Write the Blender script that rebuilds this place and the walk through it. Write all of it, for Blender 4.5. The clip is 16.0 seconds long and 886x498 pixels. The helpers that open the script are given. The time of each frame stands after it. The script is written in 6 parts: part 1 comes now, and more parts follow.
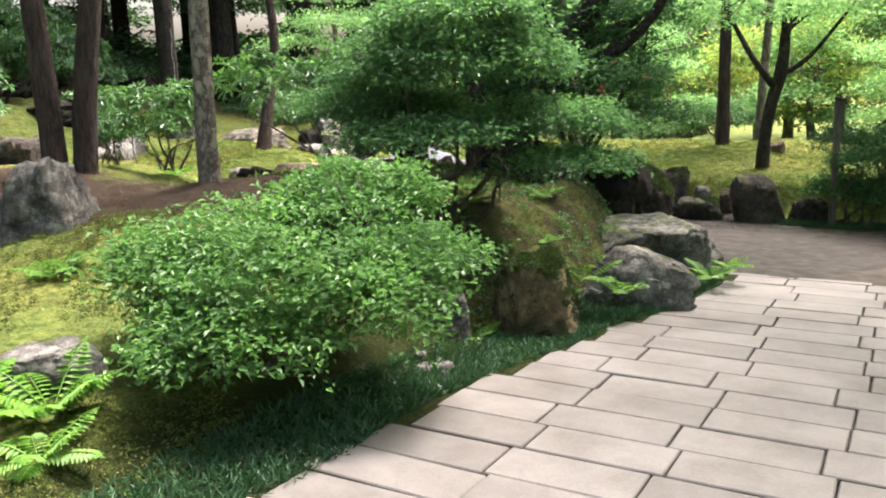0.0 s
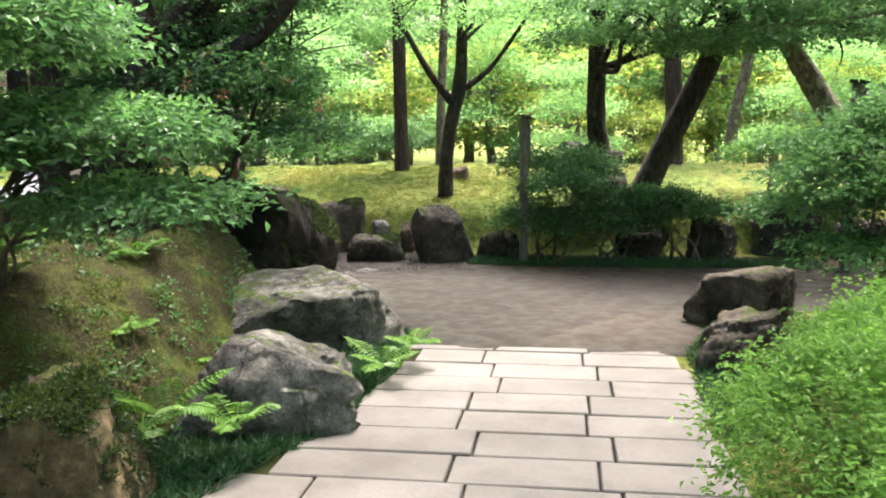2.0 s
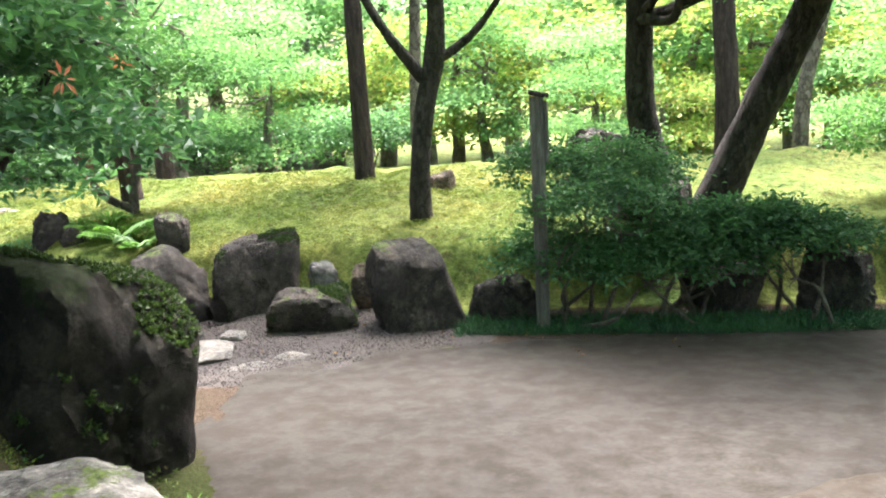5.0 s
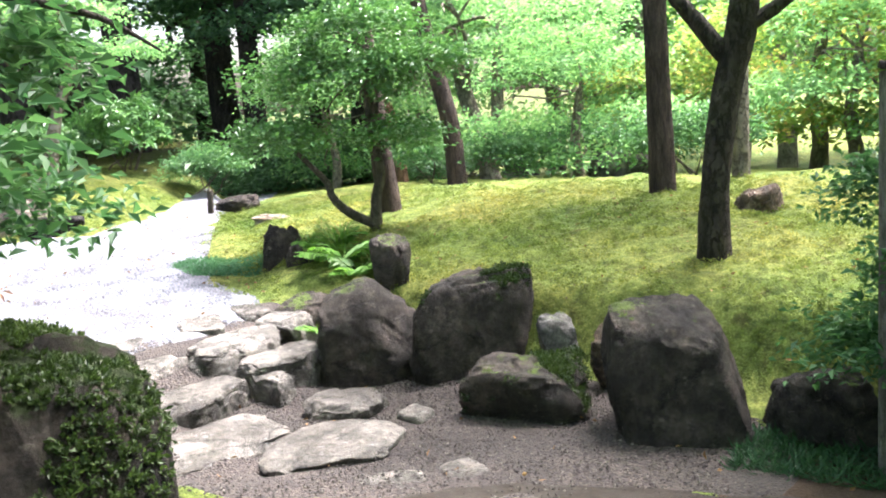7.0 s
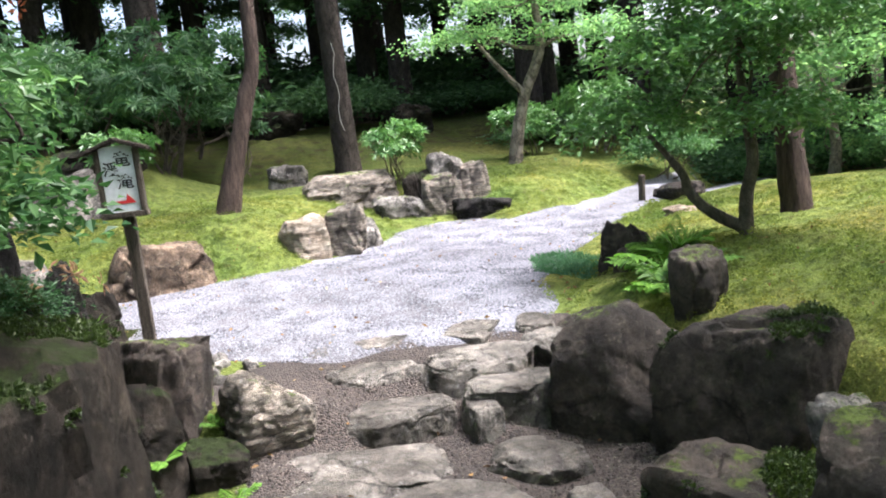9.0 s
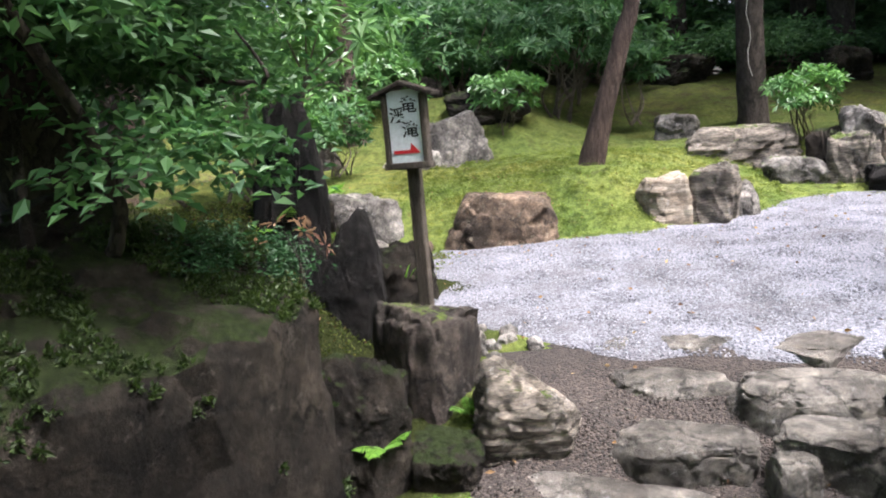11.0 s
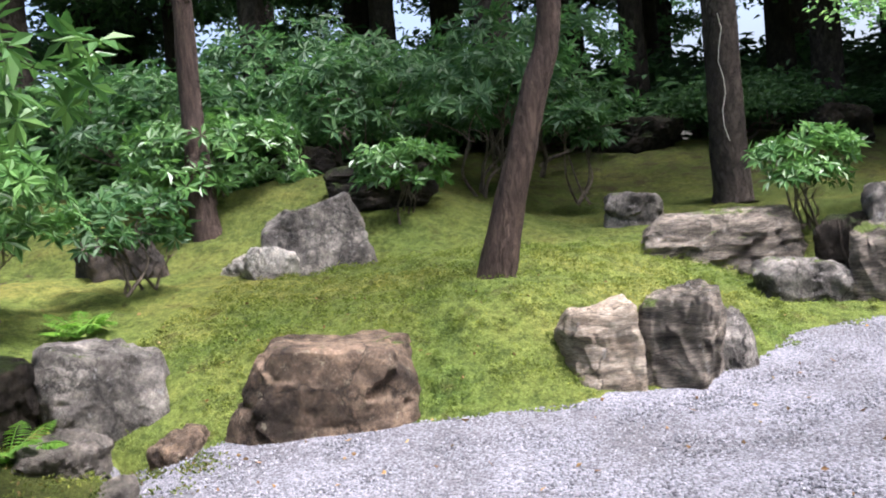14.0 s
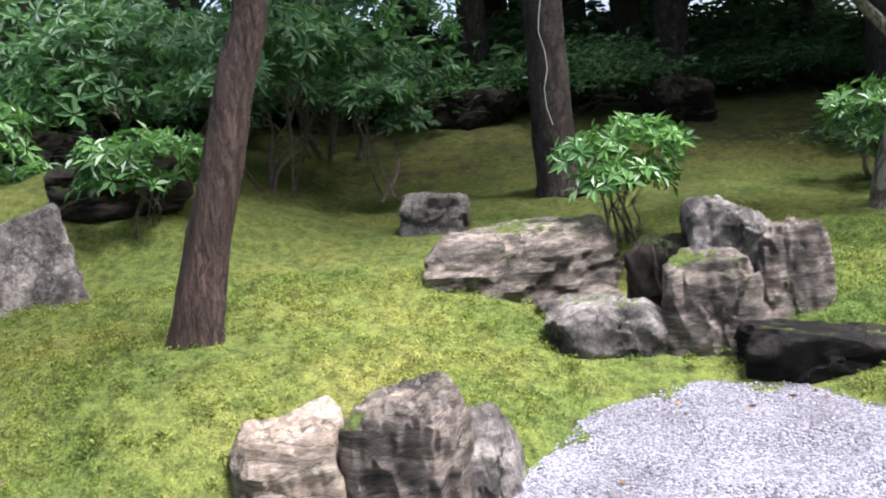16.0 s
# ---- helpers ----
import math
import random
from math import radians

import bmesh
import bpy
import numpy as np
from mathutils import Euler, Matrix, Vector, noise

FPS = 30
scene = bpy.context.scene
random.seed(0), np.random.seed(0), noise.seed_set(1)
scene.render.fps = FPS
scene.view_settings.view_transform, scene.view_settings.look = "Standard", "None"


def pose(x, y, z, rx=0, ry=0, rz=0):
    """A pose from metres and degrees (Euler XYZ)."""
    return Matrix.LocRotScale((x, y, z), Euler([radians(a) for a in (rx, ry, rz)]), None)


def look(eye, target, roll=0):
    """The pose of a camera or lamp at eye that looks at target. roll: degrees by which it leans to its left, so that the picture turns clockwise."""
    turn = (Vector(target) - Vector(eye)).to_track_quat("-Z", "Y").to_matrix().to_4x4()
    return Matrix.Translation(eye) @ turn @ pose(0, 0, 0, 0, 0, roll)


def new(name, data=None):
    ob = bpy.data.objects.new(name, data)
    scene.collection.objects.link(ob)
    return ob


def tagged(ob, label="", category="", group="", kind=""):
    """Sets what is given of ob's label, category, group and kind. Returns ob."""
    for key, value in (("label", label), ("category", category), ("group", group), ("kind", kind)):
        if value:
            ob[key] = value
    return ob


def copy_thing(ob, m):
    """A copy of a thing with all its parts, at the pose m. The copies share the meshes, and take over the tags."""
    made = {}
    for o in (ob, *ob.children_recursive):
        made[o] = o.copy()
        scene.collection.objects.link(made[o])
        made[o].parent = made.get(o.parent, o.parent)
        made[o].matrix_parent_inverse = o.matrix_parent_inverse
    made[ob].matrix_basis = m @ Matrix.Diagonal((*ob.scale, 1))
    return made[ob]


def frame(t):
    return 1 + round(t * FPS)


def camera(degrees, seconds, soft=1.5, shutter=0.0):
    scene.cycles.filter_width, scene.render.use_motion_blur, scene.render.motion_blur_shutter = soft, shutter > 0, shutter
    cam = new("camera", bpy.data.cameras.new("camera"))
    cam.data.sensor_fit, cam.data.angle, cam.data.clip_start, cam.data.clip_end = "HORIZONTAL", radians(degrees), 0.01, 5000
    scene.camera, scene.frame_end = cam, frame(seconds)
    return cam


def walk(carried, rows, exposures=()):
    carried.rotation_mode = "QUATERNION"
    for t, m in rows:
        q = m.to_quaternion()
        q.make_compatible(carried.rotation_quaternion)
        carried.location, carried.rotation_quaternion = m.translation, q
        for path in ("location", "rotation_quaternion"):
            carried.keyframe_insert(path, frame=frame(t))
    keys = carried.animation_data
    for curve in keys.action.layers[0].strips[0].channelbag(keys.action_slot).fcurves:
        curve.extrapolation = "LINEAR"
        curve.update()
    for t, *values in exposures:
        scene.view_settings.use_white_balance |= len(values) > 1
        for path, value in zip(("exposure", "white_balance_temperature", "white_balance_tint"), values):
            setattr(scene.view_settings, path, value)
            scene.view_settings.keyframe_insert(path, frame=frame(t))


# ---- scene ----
cam = camera(55.7, 16.0, soft=1.9)
PATH = [
    (0, (0.182, 0.147, 1.411), (-0.774, 1.851, 0.984), -2.2),
    (0.5, (0.067, 0.863, 1.324), (-0.725, 2.656, 0.922), -1.2),
    (1, (-0.063, 1.552, 1.228), (-0.651, 3.426, 0.847), -0.8),
    (1.5, (-0.083, 2.032, 1.227), (-0.509, 3.948, 0.84), -0.7),
    (2, (-0.146, 2.576, 1.179), (-0.437, 4.517, 0.794), -1.0),
    (2.5, (-0.22, 3.054, 1.138), (-0.413, 5.007, 0.752), -1.3),
    (3, (-0.27, 3.617, 1.096), (-0.416, 5.572, 0.703), -1.6),
    (5.5, (-0.455, 6.617, 0.959), (-0.88, 8.527, 0.549), -5.0),
    (6, (-0.451, 7.134, 0.919), (-1.117, 8.978, 0.523), -5.6),
    (6.5, (-0.342, 7.556, 0.921), (-1.236, 9.303, 0.535), -5.7),
    (7, (-0.329, 8.127, 0.878), (-1.407, 9.773, 0.519), -5.3),
    (7.5, (-0.198, 8.636, 0.848), (-1.481, 10.132, 0.508), -5.8),
    (8, (-0.049, 9.124, 0.816), (-1.552, 10.405, 0.498), -6.3),
    (8.5, (0.022, 9.637, 0.763), (-1.693, 10.622, 0.468), -6.7),
    (9, (0.011, 10.137, 0.703), (-1.879, 10.736, 0.439), -7.1),
    (9.5, (-0.086, 10.459, 0.673), (-2.059, 10.674, 0.429), -7.3),
    (10, (-0.206, 10.64, 0.676), (-2.189, 10.542, 0.428), -6.9),
    (12.5, (-2.17, 10.909, 0.653), (-4.093, 10.446, 0.358), -4.8),
    (13, (-2.772, 10.967, 0.649), (-4.719, 10.58, 0.406), -5.3),
    (13.5, (-3.233, 11.07, 0.749), (-5.195, 10.732, 0.557), -5.4),
    (14, (-3.702, 11.265, 0.751), (-5.671, 10.939, 0.618), -5.9),
    (14.5, (-4.045, 11.469, 0.813), (-6.019, 11.188, 0.651), -6.1),
    (15, (-4.435, 11.695, 0.906), (-6.41, 11.458, 0.703), -6.5),
    (15.5, (-4.831, 11.844, 0.933), (-6.812, 11.676, 0.716), -6.6),
    (16, (-5.266, 11.993, 0.989), (-7.248, 11.94, 0.727), -6.5),
]
EXPOSURES = [(0.0, 2.1, 6600, 16), (1.5, 2.4, 6600, 16), (3.0, 2.5, 6600, 16), (5.5, 3.0, 6100, 16), (7.0, 2.8, 6100, 16), (8.0, 2.35, 6200, 16), (9.0, 2.05, 6100, 16), (10.0, 1.85, 6100, 16), (12.5, 1.7, 6050, 18), (13.5, 1.6, 6050, 18), (15.0, 1.5, 5950, 20), (16.0, 1.72, 5950, 20)]
walk(cam, [(t, look(eye, target, roll)) for t, eye, target, roll in PATH], EXPOSURES)

# ---- light ----
world = bpy.data.worlds.new("sky")
scene.world = world
world.use_nodes = True
wn = world.node_tree
sky = wn.nodes.new("ShaderNodeTexSky")
sky.sky_type = "NISHITA"
sky.sun_disc = False
sky.sun_elevation, sky.sun_rotation = radians(62), radians(20)
sky.air_density, sky.dust_density = 1.0, 7.0
wn.nodes["Background"].inputs["Strength"].default_value = 0.15
wn.links.new(sky.outputs["Color"], wn.nodes["Background"].inputs["Color"])
sun = new("sun", bpy.data.lights.new("sun", "SUN"))
sun.data.energy, sun.data.angle, sun.data.color = 4.0, radians(18), (1.0, 0.98, 0.94)
sun.matrix_world = look((4, 10, 24), (0, 0, 0))

# ---- materials ----
RNG = np.random.default_rng(7)


def material(name):
    m = bpy.data.materials.new(name)
    m.use_nodes = True
    n = m.node_tree
    return m, n, n.nodes["Principled BSDF"]


def link(n, a, b):
    n.links.new(a, b)


def noise_node(n, scale, detail=5.0, rough=0.6, coord=None, lacun=2.0):
    t = n.nodes.new("ShaderNodeTexNoise")
    t.inputs["Scale"].default_value, t.inputs["Detail"].default_value, t.inputs["Roughness"].default_value = scale, detail, rough
    if coord is not None:
        link(n, coord, t.inputs["Vector"])
    return t


def ramp(n, value, stops):
    r = n.nodes.new("ShaderNodeValToRGB")
    e = r.color_ramp.elements
    while len(e) < len(stops):
        e.new(0.5)
    for k, (pos, col) in zip(e, stops):
        k.position = pos
        k.color = (*col, 1) if len(col) == 3 else (col[0], col[0], col[0], 1)
    link(n, value, r.inputs["Fac"])
    return r.outputs["Color"]


def mixed(n, fac, a, b, mode="MIX"):
    x = n.nodes.new("ShaderNodeMix")
    x.data_type, x.blend_type = "RGBA", mode
    for sock, v in ((x.inputs["Factor"], fac), (x.inputs["A"], a), (x.inputs["B"], b)):
        if isinstance(v, (int, float)):
            sock.default_value = v
        elif isinstance(v, tuple):
            sock.default_value = (*v, 1)
        else:
            link(n, v, sock)
    return x.outputs["Result"]


def bump(n, bsdf, height, strength, dist, before=None):
    b = n.nodes.new("ShaderNodeBump")
    b.inputs["Strength"].default_value, b.inputs["Distance"].default_value = strength, dist
    link(n, height, b.inputs["Height"])
    if before is not None:
        link(n, before, b.inputs["Normal"])
    link(n, b.outputs["Normal"], bsdf.inputs["Normal"])
    return b.outputs["Normal"]


def coords(n):
    return n.nodes.new("ShaderNodeTexCoord").outputs["Object"]


def position(n):
    return n.nodes.new("ShaderNodeNewGeometry").outputs["Position"]


def rock_mat(name, dark, light, moss=0.0, mosscol=(0.07, 0.10, 0.015), streak=(1, 1, 1), lichen=0.35, rough=0.85, scale=1.0):
    """Weathered stone: tone patches, grain, pale lichen flecks and moss on the upward faces."""
    m, n, b = material(name)
    c = position(n)
    mp = n.nodes.new("ShaderNodeMapping")
    mp.inputs["Scale"].default_value = streak
    link(n, c, mp.inputs["Vector"])
    v = mp.outputs["Vector"]
    big = noise_node(n, 3.0 * scale, 8, 0.72, v)
    fine = noise_node(n, 60 * scale, 6, 0.75, v)
    med = noise_node(n, 14 * scale, 8, 0.78, v)
    base = ramp(n, big.outputs["Fac"], [(0.36, dark), (0.5, tuple(a * 0.6 + z * 0.4 for a, z in zip(dark, light))), (0.62, light)])
    mott = ramp(n, med.outputs["Fac"], [(0.36, (0.42, 0.42, 0.44)), (0.52, (1.0, 1.0, 1.0)), (0.66, (1.6, 1.57, 1.5))])
    col = mixed(n, 0.9, base, mott, "MULTIPLY")
    grain = ramp(n, fine.outputs["Fac"], [(0.32, (0.55, 0.55, 0.55)), (0.68, (1.4, 1.4, 1.4))])
    col = mixed(n, 0.8, col, grain, "MULTIPLY")
    vc = n.nodes.new("ShaderNodeTexVoronoi")
    vc.feature = "DISTANCE_TO_EDGE"
    vc.inputs["Scale"].default_value = 2.6 * scale
    wv = noise_node(n, 4.0, 5, 0.7, c)
    link(n, mixed(n, 0.22, v, wv.outputs["Color"]), vc.inputs["Vector"])
    crack = ramp(n, vc.outputs["Distance"], [(0.0, (0.12, 0.12, 0.12)), (0.022, (1, 1, 1))])
    col = mixed(n, 0.75, col, crack, "MULTIPLY")
    spots = noise_node(n, 17 * scale, 6, 0.8, c)
    lf = ramp(n, spots.outputs["Fac"], [(0.6, (0,)), (0.63, (lichen,))])
    col = mixed(n, lf, col, tuple(min(0.5, k * 2.2 + 0.04) for k in light))
    if moss > 0:
        sep = n.nodes.new("ShaderNodeSeparateXYZ")
        link(n, n.nodes.new("ShaderNodeNewGeometry").outputs["Normal"], sep.inputs[0])
        mn = noise_node(n, 3.4, 9, 0.8, c)
        ad = n.nodes.new("ShaderNodeMath")
        ad.operation = "MULTIPLY_ADD"
        link(n, mn.outputs["Fac"], ad.inputs[0])
        ad.inputs[1].default_value = 2.0
        sc = n.nodes.new("ShaderNodeMath")
        sc.operation = "MULTIPLY"
        link(n, sep.outputs["Z"], sc.inputs[0])
        sc.inputs[1].default_value = 0.55
        link(n, sc.outputs[0], ad.inputs[2])
        mf2 = n.nodes.new("ShaderNodeMapRange")
        link(n, ad.outputs[0], mf2.inputs["Value"])
        mf2.inputs["From Min"].default_value = 1.75 - moss
        mf2.inputs["From Max"].default_value = 1.83 - moss
        mg = ramp(n, noise_node(n, 34, 6, 0.8, c).outputs["Fac"], [(0.36, tuple(k * 0.25 for k in mosscol)), (0.62, tuple(k * 1.7 for k in mosscol))])
        col = mixed(n, mf2.outputs["Result"], col, mg)
    link(n, col, b.inputs["Base Color"])
    b.inputs["Roughness"].default_value = rough
    b.inputs["Specular IOR Level"].default_value = 0.3
    nb = bump(n, b, big.outputs["Fac"], 0.7, 0.08)
    nb = bump(n, b, crack, 0.8, 0.02, nb)
    nb = bump(n, b, med.outputs["Fac"], 0.95, 0.045, nb)
    bump(n, b, fine.outputs["Fac"], 0.9, 0.015, nb)
    return m


ROCK_DARK = rock_mat("rock_dark", (0.016, 0.0135, 0.011), (0.1, 0.079, 0.065), 0.14)
ROCK_TAN = rock_mat("rock_tan", (0.03, 0.024, 0.019), (0.19, 0.15, 0.12), 0.12)
ROCK_GREY = rock_mat("rock_grey", (0.04, 0.036, 0.032), (0.32, 0.295, 0.265), 0.14)
# mossy stone, darkened to carry the canopy's shade on the great boulder
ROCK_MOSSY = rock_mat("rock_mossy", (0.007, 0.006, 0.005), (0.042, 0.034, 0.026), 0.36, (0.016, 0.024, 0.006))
ROCK_OLIVE = rock_mat("rock_olive", (0.05, 0.042, 0.018), (0.24, 0.175, 0.09), 0.42, (0.085, 0.095, 0.018))
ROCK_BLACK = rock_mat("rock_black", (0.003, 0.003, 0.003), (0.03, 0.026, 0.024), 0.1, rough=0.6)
ROCK_PALE = rock_mat("rock_pale", (0.22, 0.165, 0.115), (0.62, 0.54, 0.44), 0.03, streak=(1, 1, 5))
ROCK_WHITE = rock_mat("rock_white", (0.26, 0.24, 0.21), (0.64, 0.61, 0.56), 0.12)
ROCK_BROWN = rock_mat("rock_brown", (0.03, 0.021, 0.015), (0.26, 0.185, 0.13), 0.06)
ROCK_BED = rock_mat("rock_bedded", (0.035, 0.03, 0.024), (0.36, 0.31, 0.255), 0.18, streak=(1, 1, 4))
STEP_STONE = rock_mat("step_stone", (0.06, 0.052, 0.043), (0.26, 0.235, 0.205), 0.0, rough=0.5)

for m in (ROCK_BLACK, ROCK_MOSSY):
    m.node_tree.nodes["Principled BSDF"].inputs["Specular IOR Level"].default_value = 0.15


def moss_colour(n, c):
    """Moss tones: broad drifts, brown worn patches, and hollows darkened in colour as shade."""
    big = noise_node(n, 0.9, 5, 0.6, c)
    mid = noise_node(n, 4.5, 6, 0.7, c)
    lump = noise_node(n, 15, 5, 0.7, c)
    col = ramp(n, big.outputs["Fac"], [(0.3, (0.075, 0.122, 0.03)), (0.5, (0.138, 0.172, 0.044)), (0.7, (0.21, 0.208, 0.06))])
    brown = ramp(n, mid.outputs["Fac"], [(0.56, (0,)), (0.7, (0.75,))])
    col = mixed(n, brown, col, (0.06, 0.05, 0.02))
    lt = ramp(n, lump.outputs["Fac"], [(0.36, (0.52, 0.58, 0.52)), (0.6, (1.4, 1.36, 1.25))])
    return mixed(n, 0.9, col, lt, "MULTIPLY"), mid, lump


def moss_mat():
    m, n, b = material("moss_ground")
    c = position(n)
    col, mid, lump = moss_colour(n, c)
    fine = noise_node(n, 75, 4, 0.75, c)
    gr = ramp(n, fine.outputs["Fac"], [(0.3, (0.4, 0.4, 0.4)), (0.7, (1.35, 1.35, 1.35))])
    col = mixed(n, 0.85, col, gr, "MULTIPLY")
    at = n.nodes.new("ShaderNodeAttribute")
    at.attribute_name = "soil"
    wob = n.nodes.new("ShaderNodeMath")
    wob.operation = "MULTIPLY_ADD"
    link(n, mid.outputs["Fac"], wob.inputs[0])
    wob.inputs[1].default_value = 0.9
    link(n, at.outputs["Fac"], wob.inputs[2])
    sf = ramp(n, wob.outputs[0], [(0.72, (0,)), (0.88, (1,))])
    soil = ramp(n, fine.outputs["Fac"], [(0.3, (0.035, 0.024, 0.016)), (0.7, (0.11, 0.078, 0.056))])
    col = mixed(n, sf, col, soil)
    # dark moss tone; on the banks it also paints in shade
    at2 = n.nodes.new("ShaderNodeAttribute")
    at2.attribute_name = "dark_moss_and_shade"
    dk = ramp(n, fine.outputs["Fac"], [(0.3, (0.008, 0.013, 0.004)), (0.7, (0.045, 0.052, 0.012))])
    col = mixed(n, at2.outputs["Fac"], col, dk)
    link(n, col, b.inputs["Base Color"])
    b.inputs["Roughness"].default_value = 0.95
    b.inputs["Specular IOR Level"].default_value = 0.1
    nb = bump(n, b, mid.outputs["Fac"], 0.8, 0.1)
    nb = bump(n, b, lump.outputs["Fac"], 0.9, 0.05, nb)
    bump(n, b, fine.outputs["Fac"], 0.9, 0.025, nb)
    return m


MOSS = moss_mat()


def gravel_mat(name, dark, light, scale=55, rough=0.9):
    m, n, b = material(name)
    c = position(n)
    v = n.nodes.new("ShaderNodeTexVoronoi")
    v.inputs["Scale"].default_value = scale
    link(n, c, v.inputs["Vector"])
    sep = n.nodes.new("ShaderNodeSeparateColor")
    link(n, v.outputs["Color"], sep.inputs[0])
    big = noise_node(n, 1.3, 4, 0.6, c)
    col = ramp(n, sep.outputs[0], [(0.0, dark), (0.45, tuple((a + z) / 2 for a, z in zip(dark, light))), (1.0, light)])
    pat = ramp(n, big.outputs["Fac"], [(0.35, (0.6, 0.58, 0.56)), (0.58, (1.12, 1.12, 1.12))])
    col = mixed(n, 1.0, col, pat, "MULTIPLY")
    link(n, col, b.inputs["Base Color"])
    b.inputs["Roughness"].default_value = rough
    inv = n.nodes.new("ShaderNodeMath")
    inv.operation = "SUBTRACT"
    inv.inputs[0].default_value = 1.0
    link(n, v.outputs["Distance"], inv.inputs[1])
    bump(n, b, inv.outputs[0], 0.9, 0.012)
    return m


GRAVEL = gravel_mat("pale_gravel", (0.06, 0.06, 0.07), (0.215, 0.215, 0.245), 95)
GRAVEL_DARK = gravel_mat("dark_gravel", (0.011, 0.008, 0.0065), (0.055, 0.041, 0.033), 90)


def wet_earth(name, tone):
    m, n, b = material(name)
    c = position(n)
    big = noise_node(n, 0.8, 5, 0.65, c)
    fine = noise_node(n, 60, 5, 0.7, c)
    mid = noise_node(n, 7, 4, 0.6, c)
    col = ramp(n, big.outputs["Fac"], [(0.35, (0.0118, 0.0088, 0.0056)), (0.5, (0.0158, 0.0119, 0.008)), (0.66, (0.021, 0.0166, 0.0118))])
    gr = ramp(n, fine.outputs["Fac"], [(0.3, (0.5, 0.5, 0.5)), (0.5, (0.95, 0.95, 0.95)), (0.7, (1.7, 1.65, 1.55))])
    col = mixed(n, 0.85, col, gr, "MULTIPLY")
    col = mixed(n, 1.0, col, (tone, tone * 0.98, tone * 0.96), "MULTIPLY")
    link(n, col, b.inputs["Base Color"])
    r = ramp(n, mid.outputs["Fac"], [(0.4, (0.62,)), (0.65, (0.9,))])
    link(n, r, b.inputs["Roughness"])
    b.inputs["Specular IOR Level"].default_value = 0.2
    bump(n, b, fine.outputs["Fac"], 0.35, 0.006)
    return m


EARTH = wet_earth("wet_earth", 1.0)
EARTH_PALE = wet_earth("worn_earth", 1.7)


def paver_mat():
    m, n, b = material("paving_stone")
    c = position(n)
    oi = n.nodes.new("ShaderNodeObjectInfo")
    fine = noise_node(n, 90, 4, 0.7, c)
    big = noise_node(n, 2.3, 5, 0.65, c)
    col = ramp(n, oi.outputs["Random"], [(0.0, (0.1, 0.087, 0.079)), (0.5, (0.118, 0.104, 0.094)), (1.0, (0.137, 0.121, 0.11))])
    st = ramp(n, big.outputs["Fac"], [(0.33, (0.68, 0.66, 0.63)), (0.6, (1.08, 1.08, 1.08))])
    col = mixed(n, 1.0, col, st, "MULTIPLY")
    gr = ramp(n, fine.outputs["Fac"], [(0.3, (0.72, 0.72, 0.72)), (0.7, (1.2, 1.2, 1.2))])
    col = mixed(n, 0.7, col, gr, "MULTIPLY")
    link(n, col, b.inputs["Base Color"])
    b.inputs["Roughness"].default_value = 0.7
    bump(n, b, fine.outputs["Fac"], 0.3, 0.004)
    return m


PAVER = paver_mat()


def bark_mat(name, dark, light, scale=14, squash=0.25):
    m, n, b = material(name)
    c = coords(n)
    mp = n.nodes.new("ShaderNodeMapping")
    mp.inputs["Scale"].default_value = (1, 1, squash)
    link(n, c, mp.inputs["Vector"])
    a = noise_node(n, scale, 6, 0.7, mp.outputs["Vector"])
    v = n.nodes.new("ShaderNodeTexVoronoi")
    v.feature = "DISTANCE_TO_EDGE"
    v.inputs["Scale"].default_value = scale * 1.4
    w = mixed(n, 0.25, mp.outputs["Vector"], a.outputs["Color"])
    link(n, w, v.inputs["Vector"])
    col = ramp(n, a.outputs["Fac"], [(0.3, dark), (0.7, light)])
    cr = ramp(n, v.outputs["Distance"], [(0.0, (0.4, 0.38, 0.37)), (0.14, (1.08, 1.08, 1.08))])
    col = mixed(n, 0.85, col, cr, "MULTIPLY")
    link(n, col, b.inputs["Base Color"])
    b.inputs["Roughness"].default_value = 0.9
    b.inputs["Specular IOR Level"].default_value = 0.2
    nb = bump(n, b, cr, 0.8, 0.025)
    bump(n, b, a.outputs["Fac"], 0.7, 0.015, nb)
    return m


BARK_PINE = bark_mat("pine_bark", (0.022, 0.016, 0.014), (0.125, 0.088, 0.072), 22, 0.16)
BARK_RED = bark_mat("red_pine_bark", (0.17, 0.075, 0.05), (0.36, 0.19, 0.14), 10)
BARK_DARK = bark_mat("dark_bark", (0.018, 0.015, 0.013), (0.075, 0.06, 0.05), 12, 0.5)
BARK_GREY = bark_mat("grey_bark", (0.11, 0.09, 0.07), (0.28, 0.24, 0.19), 9, 0.6)
BARK_STEM = bark_mat("shrub_bark", (0.05, 0.042, 0.033), (0.2, 0.165, 0.13), 25, 0.4)
WOOD = bark_mat("weathered_wood", (0.05, 0.042, 0.034), (0.15, 0.125, 0.10), 30, 0.06)
WOOD_GREY = bark_mat("grey_wood", (0.11, 0.10, 0.085), (0.27, 0.245, 0.21), 30, 0.06)
WOOD_DARK = bark_mat("dark_wood", (0.022, 0.018, 0.015), (0.075, 0.06, 0.048), 30, 0.06)


